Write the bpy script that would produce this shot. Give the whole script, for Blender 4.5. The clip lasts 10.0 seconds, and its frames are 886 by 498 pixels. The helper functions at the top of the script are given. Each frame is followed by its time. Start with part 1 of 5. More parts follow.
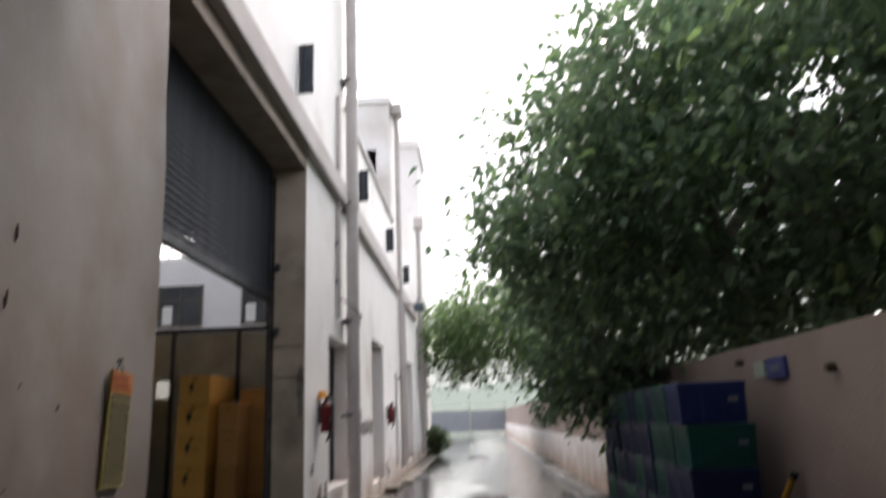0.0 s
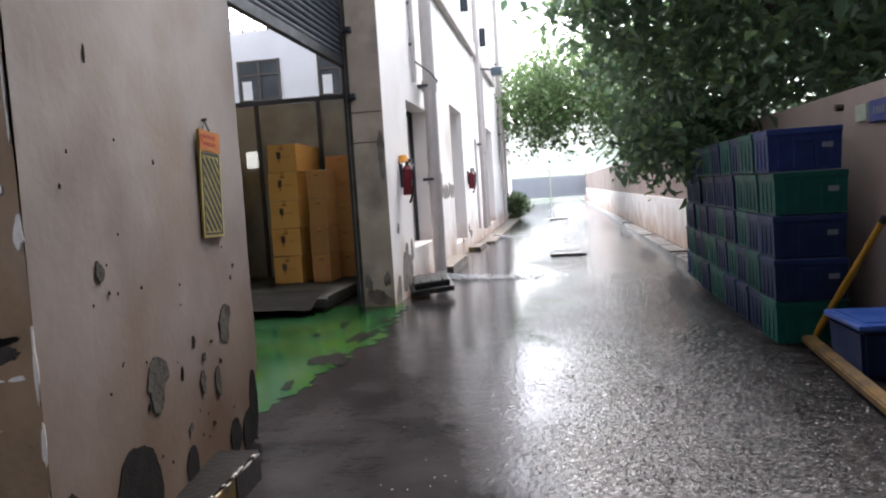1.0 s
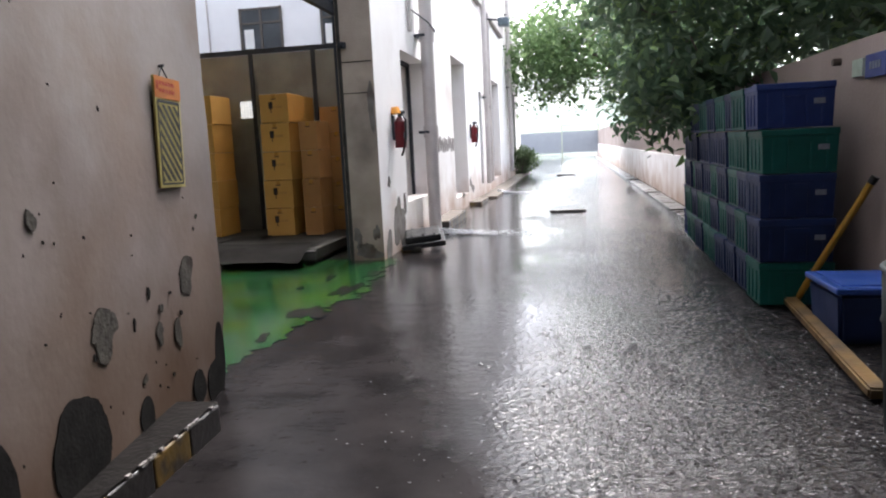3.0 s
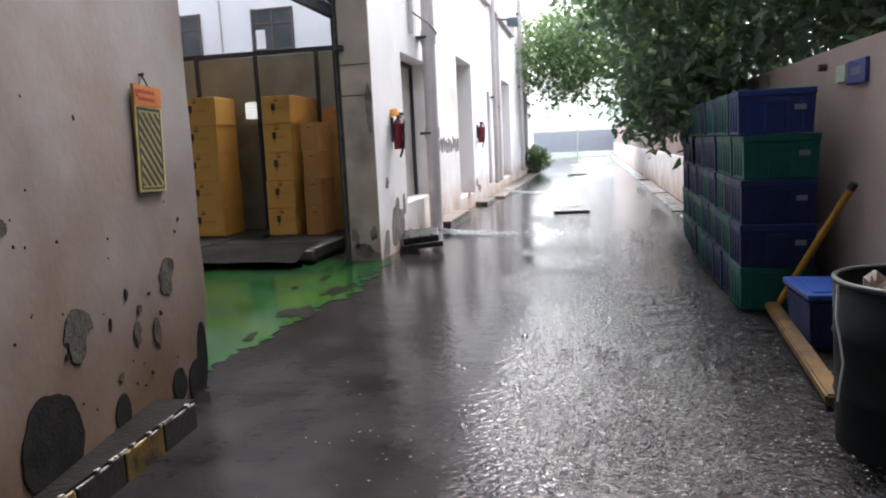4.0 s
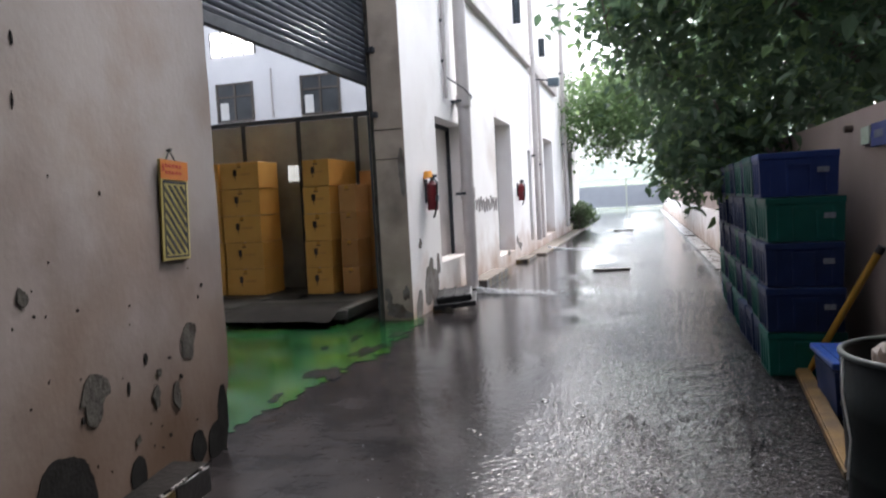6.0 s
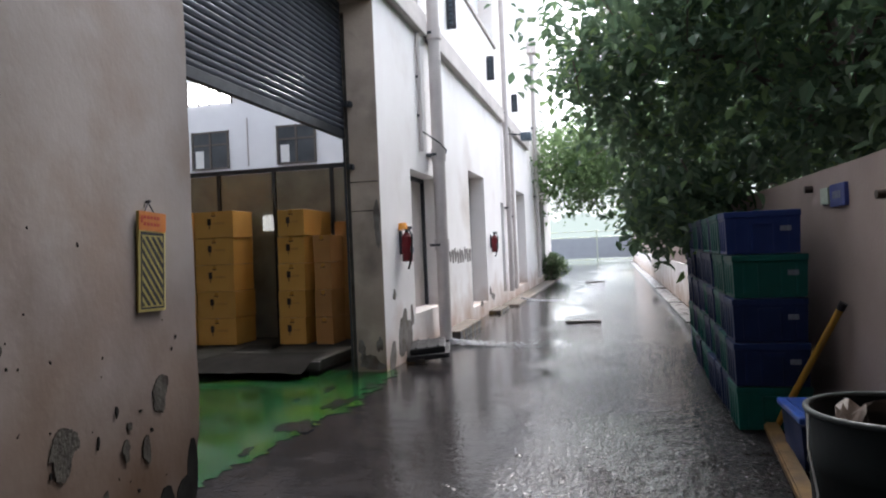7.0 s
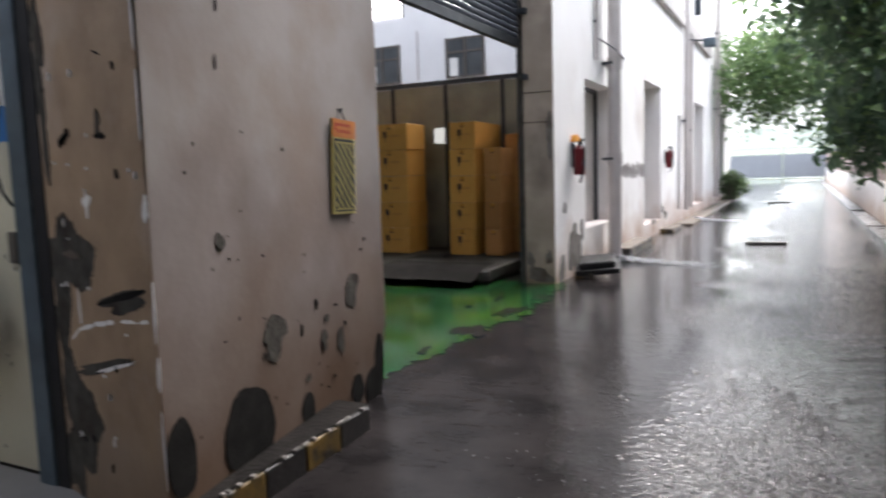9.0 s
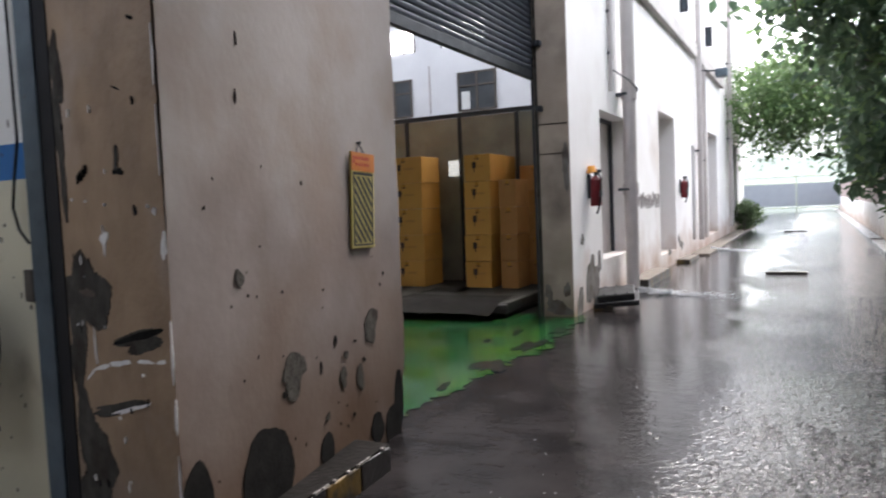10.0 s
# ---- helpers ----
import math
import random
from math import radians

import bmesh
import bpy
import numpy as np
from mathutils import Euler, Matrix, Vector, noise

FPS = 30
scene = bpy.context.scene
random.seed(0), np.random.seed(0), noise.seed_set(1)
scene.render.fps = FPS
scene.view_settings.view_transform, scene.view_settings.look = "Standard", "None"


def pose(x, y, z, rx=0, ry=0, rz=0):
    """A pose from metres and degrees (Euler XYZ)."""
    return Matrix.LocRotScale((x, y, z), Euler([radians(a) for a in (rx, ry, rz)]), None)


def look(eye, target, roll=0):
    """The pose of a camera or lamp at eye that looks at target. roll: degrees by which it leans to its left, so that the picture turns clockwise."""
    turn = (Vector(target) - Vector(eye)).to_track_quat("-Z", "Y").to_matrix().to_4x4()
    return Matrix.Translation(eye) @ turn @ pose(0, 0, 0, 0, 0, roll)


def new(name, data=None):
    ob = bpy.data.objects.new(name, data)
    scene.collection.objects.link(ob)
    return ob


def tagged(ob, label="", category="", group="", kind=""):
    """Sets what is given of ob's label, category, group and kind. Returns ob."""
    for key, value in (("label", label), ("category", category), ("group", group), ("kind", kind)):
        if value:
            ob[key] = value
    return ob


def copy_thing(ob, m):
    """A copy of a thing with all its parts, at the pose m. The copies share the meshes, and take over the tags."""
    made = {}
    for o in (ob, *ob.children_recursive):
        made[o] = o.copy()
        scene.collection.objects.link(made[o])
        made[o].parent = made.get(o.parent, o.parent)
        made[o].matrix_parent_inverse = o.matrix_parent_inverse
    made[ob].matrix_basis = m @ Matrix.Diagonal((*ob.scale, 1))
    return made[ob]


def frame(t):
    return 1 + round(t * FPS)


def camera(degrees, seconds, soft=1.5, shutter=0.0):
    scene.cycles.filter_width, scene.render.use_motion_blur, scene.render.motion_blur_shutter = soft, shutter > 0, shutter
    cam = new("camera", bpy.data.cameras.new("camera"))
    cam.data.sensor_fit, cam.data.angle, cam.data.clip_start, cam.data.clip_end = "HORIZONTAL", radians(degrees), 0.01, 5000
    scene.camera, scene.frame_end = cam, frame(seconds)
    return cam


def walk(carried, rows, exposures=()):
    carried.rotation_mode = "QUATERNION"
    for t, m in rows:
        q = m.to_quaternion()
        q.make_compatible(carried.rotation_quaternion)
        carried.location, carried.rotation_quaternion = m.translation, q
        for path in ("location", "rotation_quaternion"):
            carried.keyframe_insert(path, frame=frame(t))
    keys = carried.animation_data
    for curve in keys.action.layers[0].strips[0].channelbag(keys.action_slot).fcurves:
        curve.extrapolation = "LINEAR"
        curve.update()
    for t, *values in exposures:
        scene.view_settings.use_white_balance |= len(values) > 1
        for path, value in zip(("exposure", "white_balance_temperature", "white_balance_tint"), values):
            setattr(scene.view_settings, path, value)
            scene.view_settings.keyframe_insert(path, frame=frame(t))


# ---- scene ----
cam = camera(64.6, 10.0, soft=2.0, shutter=0.5)
PATH = [
    (0, (-0.269, -0.649, 1.512), (-0.337, 1.294, 1.98), -2.2),
    (0.5, (-0.268, -0.606, 1.456), (-0.534, 1.374, 1.542), -3.1),
    (1, (-0.256, -0.599, 1.399), (-0.581, 1.368, 1.235), -3.6),
    (1.5, (-0.302, -0.601, 1.403), (-0.659, 1.358, 1.216), -3.5),
    (2, (-0.32, -0.556, 1.403), (-0.685, 1.397, 1.179), -2.8),
    (2.5, (-0.204, -0.489, 1.412), (-0.544, 1.466, 1.163), -2.8),
    (3, (0.002, -0.466, 1.377), (-0.362, 1.479, 1.086), -2.8),
    (4.5, (0.378, -0.513, 1.433), (-0.125, 1.4, 1.139), -2.4),
    (5, (0.458, -0.478, 1.435), (-0.159, 1.402, 1.146), -2.4),
    (6.5, (0.546, -0.538, 1.509), (0.045, 1.398, 1.462), -3.1),
    (7, (0.534, -0.574, 1.516), (0.064, 1.37, 1.519), -2.4),
    (7.5, (0.479, -0.587, 1.514), (0.032, 1.362, 1.56), -1.9),
    (8, (0.431, -0.581, 1.476), (-0.018, 1.367, 1.421), -1.2),
    (8.5, (0.427, -0.586, 1.458), (-0.132, 1.321, 1.232), -0.8),
    (9, (0.43, -0.621, 1.463), (-0.472, 1.151, 1.247), -1.8),
    (9.5, (0.386, -0.62, 1.456), (-0.637, 1.092, 1.303), -2.4),
    (10, (0.336, -0.565, 1.466), (-0.596, 1.2, 1.343), -2.4),
]
STOPS = [(0, 1.75, 6900, 14), (0.5, 2.2, 6850, 14), (1.0, 2.73, 6450, 14), (2.5, 2.85, 6400, 14), (5.0, 2.85, 6400, 14), (6.3, 2.5, 6350, 13), (7.5, 2.25, 6350, 13),
         (8.0, 2.28, 6400, 13), (8.6, 2.65, 6450, 13), (9.2, 2.65, 6450, 13), (10.0, 2.62, 6450, 13)]
walk(cam, [(t, look(eye, target, roll)) for t, eye, target, roll in PATH], STOPS)

# ---------- world and light ----------
world = bpy.data.worlds.new("overcast")
scene.world = world
world.use_nodes = True
wn, wl = world.node_tree.nodes, world.node_tree.links
sky = wn.new("ShaderNodeTexSky")
sky.sky_type, sky.sun_disc = 'NISHITA', False
sky.sun_elevation, sky.sun_rotation = radians(59), radians(5)
sky.dust_density, sky.ozone_density = 3.0, 0.6
grey = wn.new("ShaderNodeHueSaturation")
grey.inputs["Saturation"].default_value = 0.38
wl.new(sky.outputs[0], grey.inputs["Color"])
wl.new(grey.outputs[0], wn["Background"].inputs["Color"])
wn["Background"].inputs["Strength"].default_value = 0.15

sun_data = bpy.data.lights.new("sun", 'SUN')
sun_data.energy, sun_data.angle, sun_data.color = 0.7, radians(25), (1.0, 0.985, 0.97)
sun = new("sun", sun_data)
sun.matrix_world = look((1.5, 24, 30), (0, 6, 0))


# ---------- materials ----------
def mat(name, c1, c2=None, scale=3.0, rough=0.6, bump=0.0, bscale=60.0, metal=0.0, c3=None, stain=(0.5, 0.7), sscale=1.2,
        rough2=None, ior=1.45, vary=0.0, stretch=(1, 1, 1), tide=None):
    """Two-tone noise grain, a second colour in larger stains, fine relief."""
    m = bpy.data.materials.new(name)
    m.use_nodes = True
    n, l = m.node_tree.nodes, m.node_tree.links
    p = n["Principled BSDF"]
    p.inputs["Metallic"].default_value, p.inputs["IOR"].default_value = metal, ior
    tc = n.new("ShaderNodeTexCoord")
    mp = n.new("ShaderNodeMapping")
    mp.inputs["Scale"].default_value = stretch
    l.new(tc.outputs["Object"], mp.inputs[0])

    def noise_at(s, detail=6):
        t = n.new("ShaderNodeTexNoise")
        t.inputs["Scale"].default_value, t.inputs["Detail"].default_value = s, detail
        l.new(mp.outputs[0], t.inputs["Vector"])
        return t.outputs["Fac"]

    def ramp(v, a, b):
        r = n.new("ShaderNodeMapRange")
        r.inputs["From Min"].default_value, r.inputs["From Max"].default_value = a, b
        l.new(v, r.inputs["Value"])
        return r.outputs[0]

    def mix(f, a, b):
        x = n.new("ShaderNodeMix")
        x.data_type = 'RGBA'
        l.new(f, x.inputs["Factor"])
        for s, v in ((6, a), (7, b)):
            if isinstance(v, tuple):
                x.inputs[s].default_value = (*v, 1)
            else:
                l.new(v, x.inputs[s])
        return x.outputs[2]

    col = mix(ramp(noise_at(scale), 0.3, 0.7), c1, c2 or tuple(v * 0.85 for v in c1))
    if c3:
        st = ramp(noise_at(sscale, 8), *stain)
        col = mix(st, col, c3)
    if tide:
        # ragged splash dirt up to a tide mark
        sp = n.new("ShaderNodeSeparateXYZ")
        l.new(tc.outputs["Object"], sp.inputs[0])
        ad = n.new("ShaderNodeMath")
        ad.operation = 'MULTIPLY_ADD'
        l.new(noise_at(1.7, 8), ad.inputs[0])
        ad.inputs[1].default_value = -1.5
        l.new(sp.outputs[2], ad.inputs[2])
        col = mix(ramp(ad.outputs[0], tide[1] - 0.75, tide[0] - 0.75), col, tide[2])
    if vary:
        info = n.new("ShaderNodeObjectInfo")
        hs = n.new("ShaderNodeHueSaturation")
        r = n.new("ShaderNodeMapRange")
        r.inputs["To Min"].default_value, r.inputs["To Max"].default_value = 1 - vary, 1 + vary
        l.new(info.outputs["Random"], r.inputs["Value"])
        l.new(r.outputs[0], hs.inputs["Value"])
        l.new(col, hs.inputs["Color"])
        col = hs.outputs[0]
    l.new(col, p.inputs["Base Color"])
    if rough2 is None:
        rough2 = min(1, rough + 0.12)
    rr = n.new("ShaderNodeMapRange")
    rr.inputs["From Min"].default_value, rr.inputs["From Max"].default_value = 0.35, 0.65
    rr.inputs["To Min"].default_value, rr.inputs["To Max"].default_value = rough, rough2
    l.new(noise_at(scale * 0.7), rr.inputs["Value"])
    l.new(rr.outputs[0], p.inputs["Roughness"])
    if bump:
        b = n.new("ShaderNodeBump")
        b.inputs["Strength"].default_value, b.inputs["Distance"].default_value = bump, 0.01
        l.new(noise_at(bscale, 4), b.inputs["Height"])
        l.new(b.outputs[0], p.inputs["Normal"])
    return m


def wet_ground():
    """Wet asphalt: standing water with rain rings in places, rougher wet grain elsewhere."""
    m = bpy.data.materials.new("wet_asphalt")
    m.use_nodes = True
    n, l = m.node_tree.nodes, m.node_tree.links
    p = n["Principled BSDF"]
    tc = n.new("ShaderNodeTexCoord")

    def noise_at(s, detail=4, dist=0.0):
        t = n.new("ShaderNodeTexNoise")
        t.inputs["Scale"].default_value, t.inputs["Detail"].default_value, t.inputs["Distortion"].default_value = s, detail, dist
        l.new(tc.outputs["Object"], t.inputs["Vector"])
        return t.outputs["Fac"]

    def ramp(v, a, b, c=0.0, d=1.0):
        r = n.new("ShaderNodeMapRange")
        for k, w in (("From Min", a), ("From Max", b), ("To Min", c), ("To Max", d)):
            r.inputs[k].default_value = w
        l.new(v, r.inputs["Value"])
        return r.outputs[0]

    def math(op, a, b):
        k = n.new("ShaderNodeMath")
        k.operation = op
        for i, v in enumerate((a, b)):
            if isinstance(v, (int, float)):
                k.inputs[i].default_value = v
            else:
                l.new(v, k.inputs[i])
        return k.outputs[0]

    # the crown of the lane (towards +x) drains, the low western side holds water
    sep = n.new("ShaderNodeSeparateXYZ")
    l.new(tc.outputs["Object"], sep.inputs[0])
    side = ramp(math('ADD', sep.outputs[0], math('MULTIPLY', noise_at(0.55, 3), 2.4)), 0.65, 2.1)
    mix = n.new("ShaderNodeMix")
    mix.data_type = 'RGBA'
    l.new(ramp(noise_at(2.2, 8), 0.35, 0.65), mix.inputs["Factor"])
    mix.inputs[6].default_value, mix.inputs[7].default_value = (0.0085, 0.0076, 0.0078, 1), (0.021, 0.0185, 0.0185, 1)
    l.new(mix.outputs[2], p.inputs["Base Color"])
    p.inputs["IOR"].default_value = 1.42
    # gloss is cut beside the pier, imitating the dark doorway mirrored in the puddle
    q = math('ADD', math('ADD', sep.outputs[0], math('MULTIPLY', sep.outputs[1], 0.42)), math('ADD', math('MULTIPLY', noise_at(1.3, 6), 0.8), math('MULTIPLY', noise_at(9, 6), 0.35)))
    dull = ramp(q, 1.85, 1.05)
    # gloss also falls towards +x, standing in for the tree's dark reflection
    tree_dim = ramp(math('ADD', sep.outputs[0], math('MULTIPLY', noise_at(5, 6), 0.9)), 0.75, 1.9, 1.0, 0.2)
    l.new(math('MULTIPLY', math('MULTIPLY', ramp(dull, 0, 1, 0.75, 0.03), ramp(side, 0, 1, 1.0, 0.8)), tree_dim), p.inputs["Specular IOR Level"])
    l.new(math('ADD', ramp(side, 0, 1, 0.10, 0.03), math('MULTIPLY', dull, 0.12)), p.inputs["Roughness"])
    # rain-struck water: cells for drop rings, noise for ripples
    vor = n.new("ShaderNodeTexVoronoi")
    vor.inputs["Scale"].default_value = 15.0
    l.new(tc.outputs["Object"], vor.inputs["Vector"])
    ring = ramp(vor.outputs["Distance"], 0.0, 0.32, 1.0, 0.0)
    h = math('ADD', math('MULTIPLY', noise_at(24, 4, 0.7), ramp(side, 0, 1, 0.10, 2.3)),
             math('MULTIPLY', ring, ramp(side, 0, 1, 0.06, 0.8)))
    h = math('ADD', h, math('MULTIPLY', noise_at(1.6, 2), 0.10))
    mp = n.new("ShaderNodeMapping")
    mp.inputs["Scale"].default_value = (1.0, 4.5, 1.0)
    l.new(tc.outputs["Object"], mp.inputs[0])
    drawn = n.new("ShaderNodeTexNoise")
    drawn.inputs["Scale"].default_value, drawn.inputs["Detail"].default_value = 1.7, 3
    l.new(mp.outputs[0], drawn.inputs["Vector"])
    h = math('ADD', h, math('MULTIPLY', drawn.outputs["Fac"], 0.16))
    b = n.new("ShaderNodeBump")
    b.inputs["Strength"].default_value, b.inputs["Distance"].default_value = 0.85, 0.022
    l.new(h, b.inputs["Height"])
    l.new(b.outputs[0], p.inputs["Normal"])
    return m


def glass_mat(name, tint, rough=0.05):
    m = bpy.data.materials.new(name)
    m.use_nodes = True
    p = m.node_tree.nodes["Principled BSDF"]
    p.inputs["Base Color"].default_value = (*tint, 1)
    p.inputs["Roughness"].default_value = rough
    p.inputs["Transmission Weight"].default_value = 0.9
    return m


def leaf_mat(name, c1, c2, c3):
    m = bpy.data.materials.new(name)
    m.use_nodes = True
    n, l = m.node_tree.nodes, m.node_tree.links
    p = n["Principled BSDF"]
    g = n.new("ShaderNodeNewGeometry")
    r = n.new("ShaderNodeValToRGB")
    r.color_ramp.elements[0].color, r.color_ramp.elements[1].color = (*c1, 1), (*c3, 1)
    r.color_ramp.elements.new(0.75).color = (*c2, 1)
    l.new(g.outputs["Random Per Island"], r.inputs[0])
    l.new(r.outputs[0], p.inputs["Base Color"])
    p.inputs["Roughness"].default_value = 0.25
    p.inputs["Transmission Weight"].default_value = 0.0
    tr = n.new("ShaderNodeBsdfTranslucent")
    l.new(r.outputs[0], tr.inputs["Color"])
    mx = n.new("ShaderNodeMixShader")
    mx.inputs[0].default_value = 0.5
    l.new(p.outputs[0], mx.inputs[1])
    l.new(tr.outputs[0], mx.inputs[2])
    l.new(mx.outputs[0], n["Material Output"].inputs["Surface"])
    return m


def glow(name, colour, strength):
    m = bpy.data.materials.new(name)
    m.use_nodes = True
    p = m.node_tree.nodes["Principled BSDF"]
    p.inputs["Base Color"].default_value = (0, 0, 0, 1)
    p.inputs["Emission Color"].default_value = (*colour, 1)
    p.inputs["Emission Strength"].default_value = strength
    return m


M_GROUND = wet_ground()
M_WALL = mat("weathered_white_paint", (0.86, 0.84, 0.825), (0.81, 0.78, 0.76), 1.3, 0.6, 0.15, 20, c3=(0.60, 0.535, 0.49), stain=(0.55, 0.8), sscale=0.6, tide=(-0.1, 0.75, (0.46, 0.33, 0.25)))
# darkened for the canopy's shade, on top of its grime and splash dirt
M_PIER = mat("shaded_grubby_pink_paint", (0.305, 0.272, 0.258), (0.255, 0.222, 0.208), 2.6, 0.5, 0.2, 22, c3=(0.245, 0.19, 0.158), stain=(0.42, 0.72), sscale=1.3, ior=1.25, tide=(0.05, 1.75, (0.085, 0.054, 0.036)))
M_JAMB = mat("brown_stained_plaster", (0.350, 0.240, 0.150), (0.240, 0.160, 0.098), 4.5, 0.6, 0.6, 24, c3=(0.40, 0.31, 0.245), stain=(0.48, 0.7), sscale=1.7, tide=(-0.3, 0.7, (0.17, 0.115, 0.072)))
M_JAMB2 = mat("grey_bare_plaster", (0.46, 0.375, 0.30), (0.33, 0.265, 0.21), 2.5, 0.65, 0.5, 30, c3=(0.19, 0.155, 0.13), stain=(0.5, 0.72), sscale=1.5, tide=(-0.2, 0.5, (0.16, 0.11, 0.075)))
M_CEMENT = mat("bare_cement", (0.082, 0.076, 0.066), (0.042, 0.039, 0.034), 11, 0.85, 0.8, 45, ior=1.2, c3=(0.04, 0.033, 0.027), stain=(0.5, 0.66), sscale=6)
M_PATCH = mat("weathered_grey_render", (0.23, 0.21, 0.19), (0.14, 0.125, 0.11), 9, 0.8, 0.6, 45, c3=(0.10, 0.075, 0.055), stain=(0.5, 0.7), sscale=4)
M_DAMP = mat("damp_black_cement", (0.017, 0.016, 0.015), (0.009, 0.0085, 0.008), 9, 0.85, 0.3, 50, ior=1.15)
M_FLAKE = mat("bright_paint_edge", (0.82, 0.81, 0.79), (0.7, 0.68, 0.66), 30, 0.6)
M_RWALL = mat("beige_boundary_wall", (0.36, 0.288, 0.255), (0.31, 0.243, 0.213), 1.2, 0.7, 0.4, 35, c3=(0.24, 0.19, 0.165), stain=(0.5, 0.75), sscale=0.7)
M_LEDGE = mat("rain_stained_ledge", (0.50, 0.46, 0.435), (0.36, 0.33, 0.31), 3, 0.6, 0.4, 40, stretch=(1, 0.4, 1))
M_PIPE = mat("painted_pipe", (0.52, 0.475, 0.455), (0.44, 0.40, 0.38), 4, 0.4, 0.15, 40)
# wall paint greyed by the shade inside recesses; the scrawl uses it too
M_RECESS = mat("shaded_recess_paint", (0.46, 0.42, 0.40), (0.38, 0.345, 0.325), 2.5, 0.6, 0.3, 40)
M_SHUT = mat("slate_grey_shutter_paint", (0.060, 0.068, 0.085), (0.045, 0.052, 0.068), 5, 0.6, 0.1, 60)
M_STEEL = mat("dark_painted_steel", (0.05, 0.055, 0.062), (0.03, 0.033, 0.04), 8, 0.45, 0.2, 50, metal=0.3)
M_ANGLE = mat("blue_grey_steel", (0.10, 0.135, 0.165), (0.065, 0.09, 0.11), 6, 0.4, 0.3, 40, metal=0.3, c3=(0.09, 0.05, 0.03), stain=(0.68, 0.75), sscale=5)
M_BLACK = mat("gap_shade_black", (0.012, 0.012, 0.013), None, 5, 0.8)
M_GREEN = mat("green_epoxy_floor", (0.007, 0.056, 0.014), (0.005, 0.037, 0.010), 3, 0.12, 0.1, 20, c3=(0.026, 0.072, 0.008), stain=(0.5, 0.62), sscale=1.1)
M_DOCK = mat("worn_grey_deck", (0.060, 0.058, 0.046), (0.030, 0.028, 0.022), 3, 0.6, 0.3, 30, ior=1.3)
M_MAT = mat("dark_rubber_mat", (0.024, 0.021, 0.016), (0.013, 0.011, 0.009), 5, 0.75, 0.3, 30, ior=1.25)
M_DARKWOOD = mat("dark_wet_timber", (0.06, 0.052, 0.045), (0.035, 0.03, 0.027), 5, 0.5, 0.4, 40, stretch=(1, 6, 6))
M_CARTON = mat("yellow_brown_card", (0.60, 0.32, 0.066), (0.53, 0.275, 0.054), 3, 0.65, 0.08, 60, vary=0.06)
# darker copy of the card tone, for stacks that stand in shade
M_CARTON2 = mat("shaded_brown_card", (0.40, 0.20, 0.058), (0.33, 0.16, 0.048), 3, 0.7, 0.08, 60, vary=0.08)
M_TAPE = mat("packing_tape", (0.50, 0.25, 0.05), None, 6, 0.25)
M_INK = mat("dark_print", (0.05, 0.03, 0.02), None, 10, 0.6)
M_PART = mat("olive_mesh_sheet", (0.40, 0.395, 0.325), (0.29, 0.285, 0.235), 2, 0.55, 0.3, 25, c3=(0.22, 0.215, 0.175), stain=(0.5, 0.7), sscale=1.6)
M_HALL = mat("white_hall_wall", (0.80, 0.80, 0.80), (0.74, 0.74, 0.74), 1.5, 0.65, 0.1, 40)
M_CREAM = mat("cream_wall_paint", (0.62, 0.585, 0.44), (0.54, 0.50, 0.37), 1.6, 0.5, 0.2, 30, c3=(0.38, 0.34, 0.25), stain=(0.58, 0.75), sscale=2.2)
M_WHITE = mat("white_wall_paint", (0.78, 0.78, 0.75), (0.70, 0.70, 0.67), 1.6, 0.5, 0.2, 30, c3=(0.5, 0.48, 0.42), stain=(0.62, 0.75), sscale=2.5)
M_BLUEBAND = mat("blue_band_paint", (0.02, 0.16, 0.42), (0.017, 0.13, 0.35), 4, 0.4, 0.2, 30)
M_FLOOR = mat("concrete_floor", (0.25, 0.24, 0.23), (0.18, 0.17, 0.165), 2, 0.5, 0.2, 30)
M_CRATE_B = mat("royal_blue_plastic", (0.018, 0.040, 0.155), (0.014, 0.032, 0.125), 6, 0.5, 0.08, 40, ior=1.33, vary=0.2)
M_CRATE_N = mat("navy_plastic", (0.011, 0.024, 0.075), (0.008, 0.018, 0.058), 6, 0.5, 0.08, 40, ior=1.33, vary=0.25)
M_CRATE_G = mat("teal_green_plastic", (0.005, 0.088, 0.070), (0.004, 0.068, 0.056), 6, 0.5, 0.08, 40, ior=1.33, vary=0.25)
M_TAG = mat("pale_label", (0.20, 0.22, 0.26), (0.13, 0.145, 0.17), 30, 0.5)
M_LIDBLUE = mat("light_blue_lid", (0.025, 0.075, 0.30), (0.02, 0.06, 0.25), 5, 0.3, 0.05, 40)
M_YELLOW = mat("yellow_paint", (0.37, 0.195, 0.02), (0.27, 0.14, 0.015), 8, 0.4, 0.2, 40, c3=(0.28, 0.15, 0.03), stain=(0.6, 0.75), sscale=6)
M_WOODY = mat("worn_ochre_board", (0.16, 0.092, 0.024), (0.095, 0.056, 0.02), 7, 0.45, 0.3, 40, c3=(0.06, 0.04, 0.02), stain=(0.5, 0.7), sscale=5)
M_BIN = mat("dark_green_black_plastic", (0.007, 0.012, 0.012), (0.005, 0.008, 0.0085), 5, 0.55, 0.1, 30, ior=1.3)
M_RIM = mat("worn_rim_edge", (0.05, 0.06, 0.06), (0.02, 0.027, 0.027), 20, 0.4)
M_SCRAP = mat("wet_brown_scrap", (0.075, 0.05, 0.036), (0.04, 0.028, 0.02), 8, 0.45, 0.4, 30)
